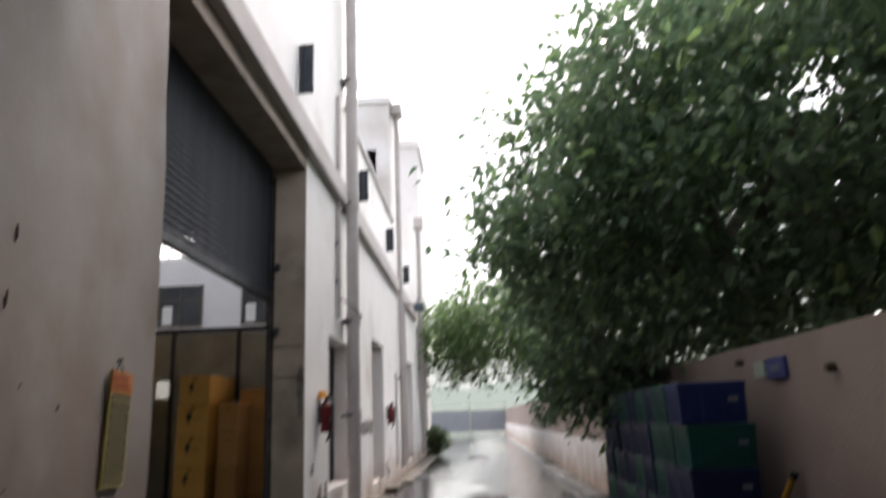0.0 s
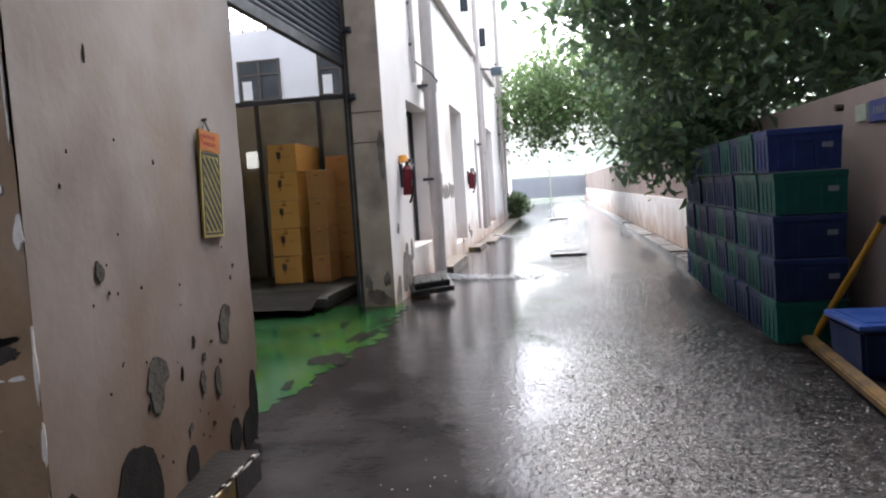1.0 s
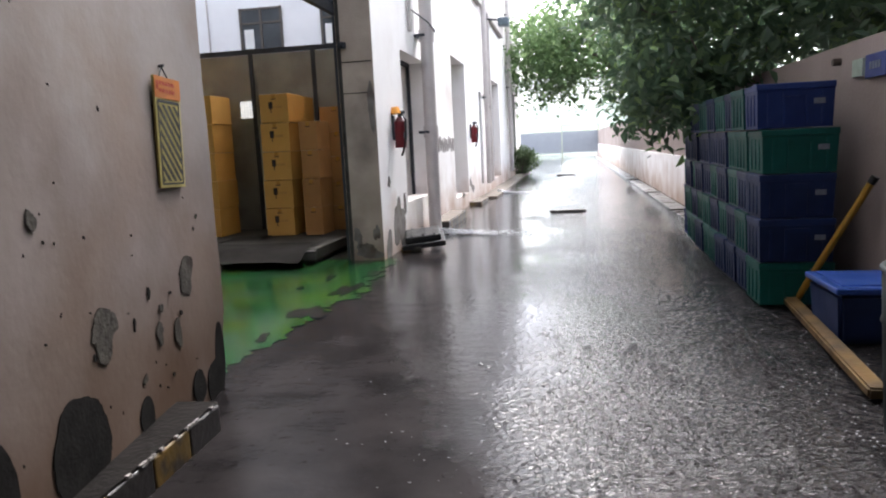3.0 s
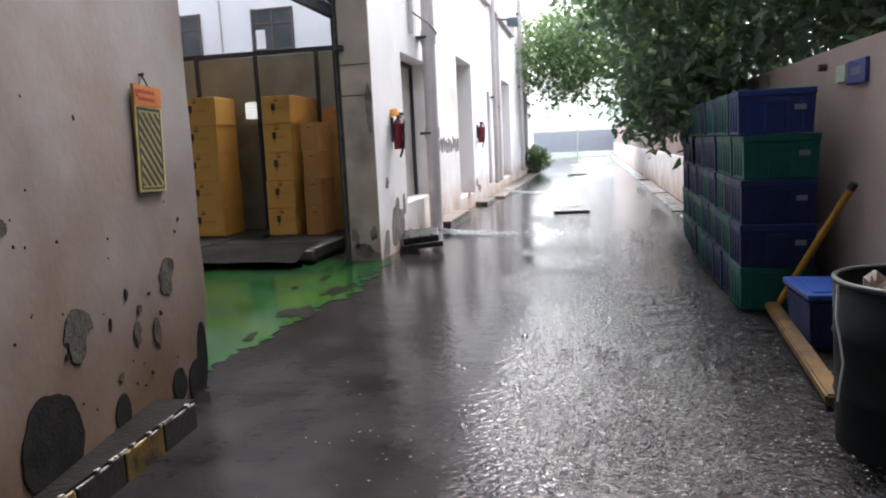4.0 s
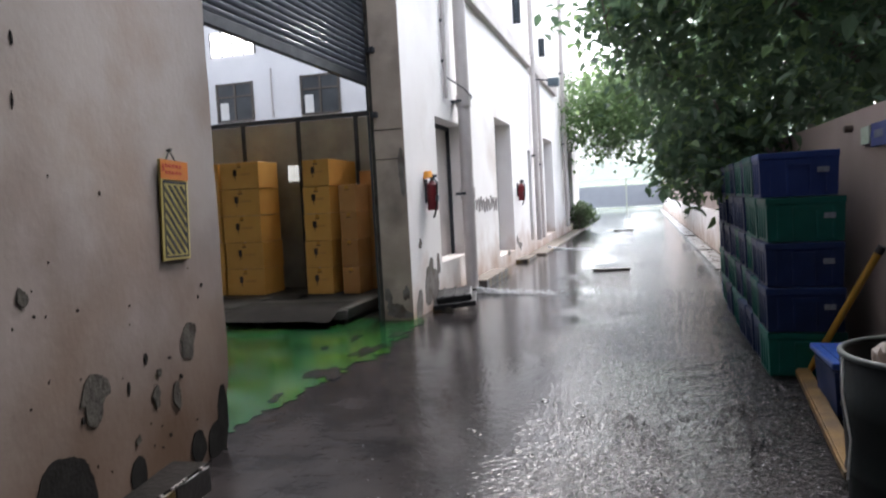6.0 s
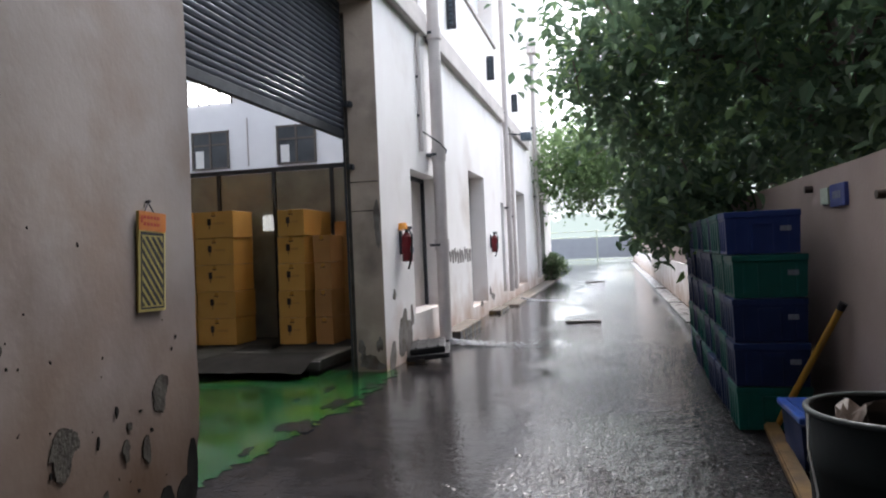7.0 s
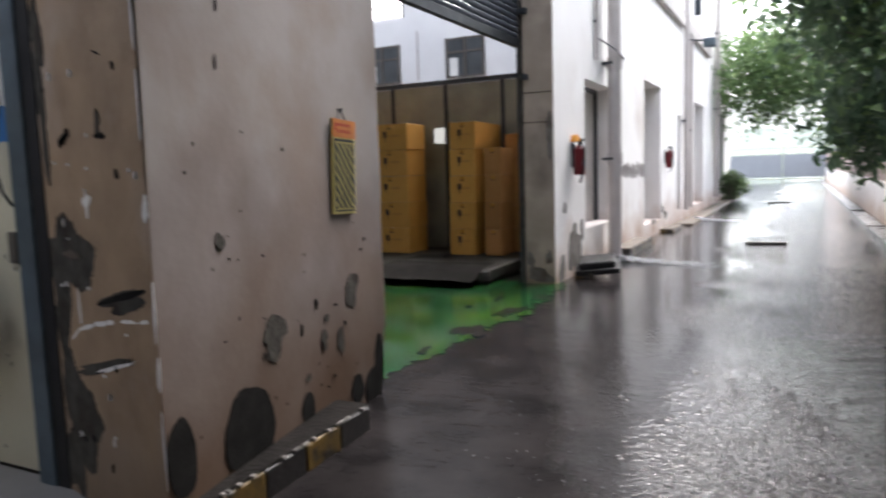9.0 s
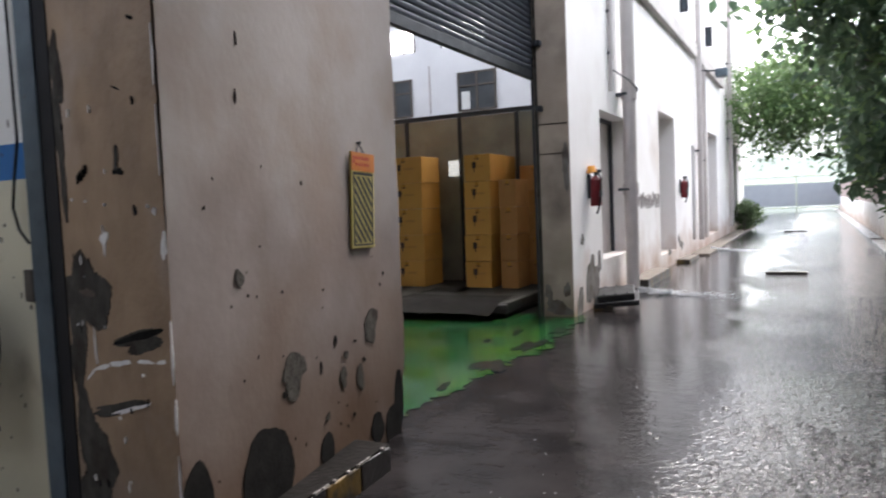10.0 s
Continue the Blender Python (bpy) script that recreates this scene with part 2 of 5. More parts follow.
M_RED = mat("red_cylinder_paint", (0.16, 0.009, 0.014), (0.11, 0.007, 0.011), 6, 0.3)
M_ORANGE = mat("orange_plastic", (0.72, 0.30, 0.03), (0.62, 0.25, 0.03), 8, 0.4)
M_RUBBER = mat("black_rubber", (0.014, 0.014, 0.015), None, 8, 0.3)
M_SIGNO = mat("orange_sign_band", (0.47, 0.15, 0.018), (0.38, 0.12, 0.016), 8, 0.45)
M_SIGNY = mat("yellow_sign_sheet", (0.50, 0.42, 0.13), (0.40, 0.33, 0.10), 8, 0.45)
M_SIGNK = mat("black_sign_print", (0.02, 0.02, 0.017), None, 8, 0.45)
M_SIGNR = mat("red_sign_print", (0.35, 0.04, 0.02), None, 8, 0.5)
M_PLAQUE = mat("blue_enamel_plate", (0.03, 0.05, 0.22), (0.025, 0.04, 0.17), 8, 0.35)
M_PLAQUE2 = mat("faded_green_sticker", (0.40, 0.47, 0.38), (0.33, 0.38, 0.30), 20, 0.6)
M_KERBY = mat("faded_yellow_kerb", (0.15, 0.09, 0.02), (0.075, 0.05, 0.018), 9, 0.35, 0.4, 30, c3=(0.03, 0.025, 0.02), stain=(0.48, 0.62), sscale=7)
M_KERBK = mat("black_kerb", (0.018, 0.017, 0.017), (0.03, 0.027, 0.026), 9, 0.3, 0.4, 30)
M_KERBC = mat("stained_kerb_concrete", (0.13, 0.10, 0.075), (0.075, 0.058, 0.043), 6, 0.5, 0.4, 30)
M_KERBE = mat("chipped_glint_kerb_edge", (0.30, 0.28, 0.26), (0.16, 0.15, 0.14), 20, 0.5, 0.3, 60)
M_KERBT = mat("wet_kerb_top", (0.016, 0.0145, 0.0135), (0.008, 0.0075, 0.007), 9, 0.32, 0.4, 30, ior=1.2)
M_DRAIN = mat("drain_slab", (0.12, 0.115, 0.11), (0.08, 0.077, 0.073), 5, 0.25, 0.4, 30, vary=0.2)
# gate grey is raised to carry the haze of its distance
M_GATE = mat("haze_paled_gate_sheet", (0.30, 0.32, 0.345), (0.27, 0.29, 0.31), 2, 0.5)
M_GATEF = mat("pale_gate_frame", (0.5, 0.53, 0.3), (0.42, 0.45, 0.47), 3, 0.5)
M_BARK = mat("grey_bark", (0.13, 0.105, 0.085), (0.08, 0.065, 0.052), 6, 0.8, 0.9, 25, stretch=(1, 1, 0.25))
# leaf greens are paled to stand in for rain haze and wet sheen
M_LEAF = leaf_mat("dark_wet_leaf", (0.082, 0.140, 0.085), (0.138, 0.208, 0.12), (0.21, 0.32, 0.12))
M_LEAF2 = leaf_mat("haze_paled_leaf", (0.115, 0.185, 0.085), (0.18, 0.275, 0.12), (0.26, 0.37, 0.16))
M_LEAF3 = leaf_mat("shrub_leaf", (0.09, 0.14, 0.07), (0.14, 0.20, 0.10), (0.20, 0.27, 0.14))
M_FOAM = mat("white_water", (0.8, 0.82, 0.84), (0.65, 0.68, 0.7), 25, 0.15, 0.5, 60)
M_DROP = mat("pale_splash_glint", (0.20, 0.205, 0.22), (0.11, 0.115, 0.125), 25, 0.08)
M_GLASS = mat("dark_window_glass", (0.10, 0.11, 0.115), (0.05, 0.055, 0.06), 1.2, 0.08)
M_FRAME = mat("brown_window_frame", (0.10, 0.085, 0.07), None, 8, 0.5)
# backdrop sheets glow; the distant rain haze is put into their colour
M_MIST = glow("painted_mist_glow", (0.64, 0.69, 0.68), 0.42)
M_MIST2 = glow("painted_mist_trees", (0.42, 0.50, 0.47), 0.36)
M_GAP = glow("dim_daylit_pane", (1.0, 1.0, 0.94), 0.16)
M_LIGHT = glow("daylit_pane", (1.0, 1.0, 1.0), 1.6)


# ---------- mesh helpers ----------
def box(bm, x0, y0, z0, x1, y1, z1, bev=0.0):
    r = bmesh.ops.create_cube(bm, size=1.0, matrix=Matrix.Translation(((x0 + x1) / 2, (y0 + y1) / 2, (z0 + z1) / 2))
                              @ Matrix.Diagonal((abs(x1 - x0), abs(y1 - y0), abs(z1 - z0), 1)))
    if bev:
        es = list({e for v in r["verts"] for e in v.link_edges})
        bmesh.ops.bevel(bm, geom=es, offset=bev, segments=2, affect='EDGES', profile=0.5)
    return bm


def tube(bm, a, b, r0, r1=None, n=12, caps=True):
    a, b = Vector(a), Vector(b)
    d = b - a
    m = Matrix.Translation((a + b) / 2) @ d.to_track_quat("Z", "Y").to_matrix().to_4x4()
    bmesh.ops.create_cone(bm, cap_ends=caps, segments=n, radius1=r0, radius2=r0 if r1 is None else r1, depth=d.length, matrix=m)
    return bm


def path_tube(bm, pts, r, n=8):
    for a, b in zip(pts, pts[1:]):
        tube(bm, a, b, r, n=n)
    return bm


def torus(bm, centre, R, r, axis="y", n=32, k=6):
    rows = []
    for i in range(n):
        a = 2 * math.pi * i / n
        row = []
        for j in range(k):
            b = 2 * math.pi * j / k
            u, v, w = (R + r * math.cos(b)) * math.cos(a), (R + r * math.cos(b)) * math.sin(a), r * math.sin(b)
            p = {"y": (u, w, v), "z": (u, v, w), "x": (w, u, v)}[axis]
            row.append(bm.verts.new(Vector(p) + Vector(centre)))
        rows.append(row)
    for i in range(n):
        for j in range(k):
            bm.faces.new((rows[i][j], rows[(i + 1) % n][j], rows[(i + 1) % n][(j + 1) % k], rows[i][(j + 1) % k]))
    return bm


def mesh_of(name, bm, material, smooth=False):
    bmesh.ops.recalc_face_normals(bm, faces=bm.faces[:])
    me = bpy.data.meshes.new(name)
    bm.to_mesh(me)
    bm.free()
    me.materials.append(material)
    if smooth:
        for f in me.polygons:
            f.use_smooth = True
    return me


def part(name, bm, material, parent=None, label="", smooth=False):
    ob = new(name, mesh_of(name, bm, material, smooth))
    if parent is not None:
        ob.parent = parent
    if label:
        ob["label"] = label
    return ob


def thing(name, label, category, at=(0, 0, 0), group="", kind=""):
    ob = new(name)
    ob.empty_display_size = 0.1
    ob.location = at
    return tagged(ob, label, category, group, kind)


def setting(name, bm, material, label, category):
    return tagged(part(name, bm, material), label, category, kind="structure")


def B():
    return bmesh.new()


def holed_wall(bm, x0, x1, y0, y1, z0, z1, holes, sub=0.0):
    """A wall slab in the y-z plane from x0 (face) to x1 (back), with rectangular holes (ya, yb, za, zb) cut through."""
    ys = sorted({y0, y1, *(min(max(v, y0), y1) for h in holes for v in h[:2])})
    zs = sorted({z0, z1, *(min(max(v, z0), z1) for h in holes for v in h[2:4])})

    def solid(i, j):
        if not (0 <= i < len(ys) - 1 and 0 <= j < len(zs) - 1):
            return False
        y, z = (ys[i] + ys[i + 1]) / 2, (zs[j] + zs[j + 1]) / 2
        return not any(h[0] < y < h[1] and h[2] < z < h[3] for h in holes)

    def quad(*ps):
        bm.faces.new([bm.verts.new(p) for p in ps])

    for i in range(len(ys) - 1):
        for j in range(len(zs) - 1):
            if not solid(i, j):
                continue
            a, b, c, d = ys[i], ys[i + 1], zs[j], zs[j + 1]
            for x in (x0, x1):
                quad((x, a, c), (x, b, c), (x, b, d), (x, a, d))
            if not solid(i - 1, j):
                quad((x0, a, c), (x1, a, c), (x1, a, d), (x0, a, d))
            if not solid(i + 1, j):
                quad((x0, b, c), (x1, b, c), (x1, b, d), (x0, b, d))
            if not solid(i, j - 1):
                quad((x0, a, c), (x1, a, c), (x1, b, c), (x0, b, c))
            if not solid(i, j + 1):
                quad((x0, a, d), (x1, a, d), (x1, b, d), (x0, b, d))
    bmesh.ops.remove_doubles(bm, verts=bm.verts[:], dist=0.0005)
    return bm


def blob(bm, cy, cz, ry, rz, x, seed, n=26, rough=0.28, depth=0.004, pointed=0.0):
    """An irregular flake outline on a wall that faces +x, 'depth' thick."""
    rnd = random.Random(seed)
    ph = [rnd.uniform(0, 6.28) for _ in range(5)]
    ring = []
    for i in range(n):
        a = 2 * math.pi * i / n
        k = 1 + rough * sum(math.sin((q + 2) * a + ph[q]) / (q + 1.3) for q in range(5)) * 0.6 + rnd.uniform(-.16, .16) * rough
        k += rough * .35 * noise.noise((3 * math.cos(a), 3 * math.sin(a), seed * 1.7))
        if pointed and math.sin(a) < 0:
            k *= 1 - pointed * abs(math.cos(a))
        ring.append((cy + ry * k * math.cos(a), cz + rz * k * math.sin(a)))
    top = [bm.verts.new((x + depth, u, v)) for u, v in ring]
    low = [bm.verts.new((x - 0.002, u * 1.0, v)) for u, v in ring]
    bm.faces.new(top)
    for i in range(n):
        bm.faces.new((top[i], top[(i + 1) % n], low[(i + 1) % n], low[i]))
    return bm


def blob_y(bm, cx, cz, rx, rz, y, seed, n=26, rough=0.28, depth=0.004):
    """The same on a face that looks towards -y."""
    t = B()
    blob(t, cx, cz, rx, rz, 0, seed, n, rough, depth)
    for f in t.faces:
        bm.faces.new([bm.verts.new((v.co.y, y - v.co.x, v.co.z)) for v in f.verts])
    t.free()
    return bm


def face_x(y):
    """The pier's face swells towards its near corner."""
    return -2.24 + 0.32 * (max(0, 3.55 - y) / 2.18) ** 1.38


def smooth_step(a, b, v):
    t = min(1, max(0, (v - a) / (b - a)))
    return t * t * (3 - 2 * t)


def ground_z(x, y):
    return -0.125 * smooth_step(6.2, 2.8, y) * smooth_step(1.35, 0.55, x)


# ---------- ground ----------
bm = B()
xs = [-400, -60, -12, -6, -4, -3.4] + [-3.0 + 0.2 * i for i in range(19)] + [1.2, 2.0, 3, 6, 12, 60, 400]
ys = [-400, -60, -12, -4] + [-2 + 0.3 * i for i in range(30)] + [8, 12, 20, 35, 60, 150, 600]
gv = [[bm.verts.new((x, y, ground_z(x, y))) for y in ys] for x in xs]
for i in range(len(xs) - 1):
    for j in range(len(ys) - 1):
        bm.faces.new((gv[i][j], gv[i + 1][j], gv[i + 1][j + 1], gv[i][j + 1]))
ground = setting("ground", bm, M_GROUND, "wet dark asphalt lane with standing rain water", "ground")
for f in ground.data.polygons:
    f.use_smooth = True

# green epoxy apron, ragged towards the lane
bm = B()
rnd = random.Random(4)
edge = []
y = 3.4
while y < 8.0:
    base = -2.42 + 0.36 * smooth_step(3.6, 6.0, y) - 0.14 * smooth_step(6.6, 7.9, y)
    edge.append((base + 0.16 * noise.noise((y * 1.9, 0, 0)) + 0.11 * noise.noise((y * 6.5, 3, 0)) + 0.05 * noise.noise((y * 17, 3, 5)) + rnd.uniform(-.03, .03), y))
    y += 0.03
rows = []
for ex, ey in edge:
    row = []
    for k in range(9):
        x = ex + (-6.0 - ex) * (k / 8) ** 1.8
        row.append(bm.verts.new((x, ey, ground_z(x, ey) + 0.006)))
    rows.append(row)
for a, b in zip(rows, rows[1:]):
    for k in range(8):
        bm.faces.new((a[k], a[k + 1], b[k + 1], b[k]))
setting("floor_green", bm, M_GREEN, "wet glossy green epoxy floor with a ragged worn edge", "floor")
worn = thing("worn_floor_patch", "dark worn-through patches in the green floor", "floor", kind="structure")
bm = B()
for cx, cy, rx, ry, sd in ((-2.22, 6.1, .09, .28, 1), (-2.30, 5.25, .12, .22, 3), (-2.62, 6.75, .05, .13, 5), (-2.20, 6.95, .06, .2, 7), (-2.42, 4.55, .04, .1, 10), (-2.75, 6.2, .03, .07, 9)):
    t = B()
    blob(t, cx, cy, rx, ry, 0, sd, 70, 0.75, 0.003)
    for f in t.faces:
        bm.faces.new([bm.verts.new((v.co.y, v.co.z, v.co.x + 0.008 + ground_z(v.co.y, v.co.z))) for v in f.verts])
    t.free()
part("patch", bm, M_GROUND, worn)

bm = B()
box(bm, -16, 1.9, -0.3, -6.02, 18, -0.02)
box(bm, -6.02, 8.02, -0.3, -2.72, 18, -0.02)
setting("floor_hall", bm, M_FLOOR, "grey concrete floor of the hall", "floor")
bm = B()
box(bm, -12, -8, -0.3, -2.6, 1.66, -0.12)
setting("floor_bay", bm, M_FLOOR, "grey concrete floor of the near bay", "floor")

# ---------- west facade ----------
FX, BX = -2.3, -2.72
HOLES = [(-5.5, 1.60, -0.5, 3.9), (3.62, 7.88, -0.5, 4.72), (9.30, 11.06, 0.60, 2.73), (13.62, 15.42, 0.3, 3.15), (17.82, 18.3, 0.34, 2.72),
         (21.0, 23.2, 0.3, 3.28), (27.0, 30.0, 0.3, 3.38)]
facade = thing("wall_west", "tall whitewashed factory wall, stained and peeling near the ground", "wall", kind="structure")
bm = B()
holed_wall(bm, FX, BX, 7.88, 33.0, -0.3, 6.78, HOLES)
part("wall_face", bm, M_WALL, facade)
bm = B()
holed_wall(bm, FX, BX, 3.58, 7.88, 4.9, 6.78, [])
part("lintel_wall", bm, M_WALL, facade)
bm = B()
holed_wall(bm, FX, BX, 3.58, 7.88, 4.72, 4.9, [])
part("lintel_band", bm, M_JAMB2, facade, "grey stained lintel over the shutter")
bm = B()
holed_wall(bm, -2.24, BX, -12, 1.60, -0.3, 6.78, HOLES)
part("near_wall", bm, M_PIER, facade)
# taller stair towers further on
bm = B()
box(bm, -5.0, 18.0, 6.0, -2.34, 20.6, 10.4)
box(bm, -5.0, 17.9, 10.4, -2.26, 20.7, 10.6)
part("tower", bm, M_WALL, facade)
bm = B()
box(bm, -5.0, 29.5, 6.0, -2.34, 33.0, 13.6)
box(bm, -5.0, 29.4, 13.6, -2.22, 33.1, 14.0)
box(bm, -5.0, 24.0, 6.0, -2.345, 29.5, 8.8)
part("tower", bm, M_WALL, facade)
# upper storey over the roller door
bm = B()
box(bm, -2.72, 2.2, 6.782, -2.302, 10.62, 9.6)
part("upper_wall", bm, M_WALL, facade)
# coping
bm = B()
box(bm, -2.8, -12, 6.782, -2.25, 2.19, 6.88, 0.01)
box(bm, -2.8, 10.63, 6.782, -2.25, 17.9, 6.88, 0.01)
part("coping", bm, M_LEDGE, facade)

# pier between the two bays: three faces with their own finish
pier = thing("wall_pier", "pinkish white painted pier with dark damp patches where paint has flaked off", "wall", kind="structure")
bm = B()
nz, ny = 30, 24
for i in range(ny):
    for j in range(nz):
        q = []
        for a, b in ((i, j), (i + 1, j), (i + 1, j + 1), (i, j + 1)):
            y = 1.37 + (3.67 - 1.37) * a / ny
            z = -0.3 + 7.08 * b / nz
            if a == ny:
                y += 0.025 * noise.noise((z * 1.7, 3, 1)) - 0.09 * smooth_step(0.6, 0.0, z) - 0.10 * smooth_step(2.8, 4.6, z)
            if a == 0:
                y += 0.02 * smooth_step(0.5, 2.5, z)
            q.append(bm.verts.new((face_x(y) + 0.008 * noise.noise((y * 1.5, z * 1.5, 0)), y, z)))
        bm.faces.new(q)
bmesh.ops.remove_doubles(bm, verts=bm.verts[:], dist=0.0005)
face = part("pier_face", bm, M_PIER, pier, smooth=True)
bm = B()
box(bm, -2.93, 1.64, -0.3, -2.25, 3.54, 6.78)
q = [bm.verts.new((x, y, z)) for z in (-.3, 6.78) for x, y in ((-2.945, 1.62), (-1.922, 1.372))]
bm.faces.new((q[0], q[1], q[3], q[2]))
part("pier_core", bm, M_JAMB, pier, "brown stained jamb with broken plaster")
PX = -2.236
damp = [(2.01, 0.25, 0.223, 0.166, 11), (1.47, 0.32, 0.097, 0.123, 12), (2.6, 0.15, 0.073, 0.05, 13), (3.55, 0.2, 0.059, 0.142, 14), (3.47, 0.04, 0.121, 0.08, 15), (3.24, 0.08, 0.081, 0.048, 16)]
for k, (cy, cz, ry, rz, sd) in enumerate(damp):
    bm = B()
    blob(bm, cy, cz - .06, ry, rz + .06, PX, sd, 90, 0.11, 0.0020 + 0.0003 * k)
    for v in bm.verts:
        v.co.x += face_x(v.co.y) + 2.24
    part("damp_patch", bm, M_DAMP, pier)
flakes = [(2.62, 0.28, 0.023, 0.025, 21, 0), (2.28, 0.6, 0.117, 0.131, 22, 0.3), (3.21, 0.71, 0.087, 0.104, 23, 0), (2.83, 0.46, 0.043, 0.057, 24, 0.3), (2.87, 0.59, 0.022, 0.025, 25, 0), (2.75, 0.7, 0.018, 0.026, 26, 0),
          (3.04, 0.41, 0.046, 0.074, 27, 0), (2.57, 0.58, 0.01, 0.036, 28, 0), (3.1, 0.51, 0.016, 0.013, 29, 0), (1.85, 1.17, 0.035, 0.037, 30, 0), (3.41, 1.03, 0.012, 0.014, 31, 0), (3.36, 0.96, 0.008, 0.012, 32, 0),
          (2.21, 1.06, 0.008, 0.007, 33, 0), (1.91, 1.08, 0.007, 0.008, 34, 0), (1.84, 0.69, 0.007, 0.005, 35, 0), (2.99, 0.65, 0.015, 0.009, 36, 0), (2.94, 0.2, 0.015, 0.011, 37, 0), (2.18, 0.53, 0.014, 0.015, 38, 0),
          (1.93, 2.28, 0.008, 0.03, 48, 0), (1.9, 2.01, 0.006, 0.035, 49, 0), (2.46, 1.62, 0.006, 0.012, 50, 0), (1.62, 1.5, 0.006, 0.01, 51, 0)]
rnd = random.Random(55)
for k in range(26):
    flakes.append((rnd.uniform(1.5, 3.6), 0.15 + 1.6 * rnd.random() ** 1.6, rnd.uniform(.002, .005), rnd.uniform(.003, .008), 300 + k, 0))
for k, (cy, cz, ry, rz, sd, pt) in enumerate(flakes):
    bm = B()
    blob(bm, cy, cz, ry, rz, PX, sd, 90 if ry > .02 else 14, 0.2 if ry > .1 else 0.34, 0.0012 + 0.0002 * (k % 9), pointed=pt)
    for v in bm.verts:
        v.co.x += face_x(v.co.y) + 2.24
    part("paint_flake", bm, M_CEMENT if ry > .02 else M_DAMP, pier)
# jamb damage, on the face towards the near bay
def jamb_y(x):
    return 1.372 + .242 * (-1.922 - x)


# centre, half sizes, slope, seed, finish
DAMAGE = [(-2.72, 1.12, .22, .20, 0, 51, M_CEMENT), (-2.83, 0.86, .10, .22, 0, 52, M_CEMENT), (-2.70, 0.30, .20, .20, 0, 69, M_CEMENT), (-2.82, 0.50, .10, .12, 0, 70, M_CEMENT),
          (-2.84, 0.05, .09, .2, 0, 71, M_CEMENT), (-2.20, 0.945, .22, .045, .2, 53, M_CEMENT), (-2.20, 0.965, .20, .018, .2, 72, M_DAMP), (-2.58, 0.785, .07, .012, .2, 57, M_FLAKE), (-2.40, 0.825, .09, .014, .16, 90, M_FLAKE), (-2.70, 0.74, .05, .008, .6, 91, M_FLAKE), (-2.64, 0.88, .008, .09, 0, 92, M_FLAKE),
          (-2.16, 0.86, .06, .010, .1, 73, M_FLAKE), (-2.02, 0.875, .04, .008, .1, 93, M_FLAKE), (-2.44, 0.615, .30, .025, .22, 54, M_CEMENT), (-2.32, 0.63, .18, .009, .3, 58, M_FLAKE), (-2.47, 1.384, .035, .035, 0, 55, M_FLAKE),
          (-2.47, 1.36, .012, .05, 0, 74, M_FLAKE), (-1.94, 1.352, .022, .05, 0, 56, M_FLAKE), (-2.68, 1.128, .07, .022, 0, 60, M_SCRAP), (-2.29, 1.671, .05, .014, 0, 61, M_DAMP),
          (-2.30, 1.73, .02, .05, 0, 62, M_CEMENT), (-2.87, 1.66, .03, .20, 0, 63, M_CEMENT), (-2.86, 2.2, .06, .16, 0, 64, M_CEMENT), (-2.88, 1.95, .04, .22, 0, 75, M_CEMENT),
          (-2.16, 1.50, .014, .022, 0, 65, M_DAMP), (-1.928, 0.92, .008, .12, 0, 66, M_FLAKE), (-1.928, 0.66, .010, .07, 0, 67, M_FLAKE), (-1.928, 0.35, .006, .16, 0, 76, M_FLAKE),
          (-1.930, 1.78, .006, .12, 0, 68, M_FLAKE), (-1.930, 2.1, .008, .09, 0, 77, M_FLAKE), (-2.1, 2.28, .03, .006, -.4, 78, M_DAMP), (-2.26, 2.02, .03, .005, -.4, 79, M_DAMP)]
rnd = random.Random(77)
for k in range(30):
    DAMAGE.append((rnd.uniform(-2.86, -1.98), rnd.uniform(0.05, 2.0), rnd.uniform(.003, .011), rnd.uniform(.005, .02), 0, 200 + k, M_FLAKE if k % 3 else M_DAMP))
for k in range(5):
    DAMAGE.append((-2.70 + .025 * k, 1.66 + .01 * k, .004, .022, 0, 250 + k, M_DAMP))
for k, (cx, cz, rx, rz, tilt, sd, mt) in enumerate(DAMAGE):
    bm = B()
    blob_y(bm, cx, cz, rx, rz, 0, sd, 110, 0.42, 0.0008 + 0.0001 * k)
    for v in bm.verts:
        v.co.y += jamb_y(v.co.x) - .001
        v.co.z += tilt * (v.co.x - cx)
    part("plaster_damage", bm, mt, pier)

# far pillar's jamb with grey plaster
bm = B()
box(bm, BX - 0.02, 7.868, -0.02, FX - 0.004, 7.90, 4.72)
setting("trim_door_jamb", bm, M_JAMB2, "grey bare plaster door jamb with block joints", "door jamb")
bm = B()
for z in (2.05, 2.42):
    box(bm, BX, 7.862, z, FX - 0.02, 7.87, z + 0.012)
box(bm, BX - 0.01, 7.85, -0.02, BX + 0.03, 7.872, 4.6)
setting("trim_jamb_joint", bm, M_CEMENT, "rough cement joints and edge of the jamb", "door jamb")
for i, (z, s) in enumerate(((3.42, .07), (2.62, .06))):
    hb = thing("hinge_block", "small dark steel bracket bolted to the door jamb", "bracket", (BX + 0.06, 7.83, z), "jamb brackets")
    bm = B()
    box(bm, -s * .7, -.05, -.035, s * .7, .035, .035, .008)
    part("plate", bm, M_STEEL, hb)
    bm = B()
    tube(bm, (0, -.05, 0), (0, -.085, 0), .02)
    part("bolt", bm, M_STEEL, hb)
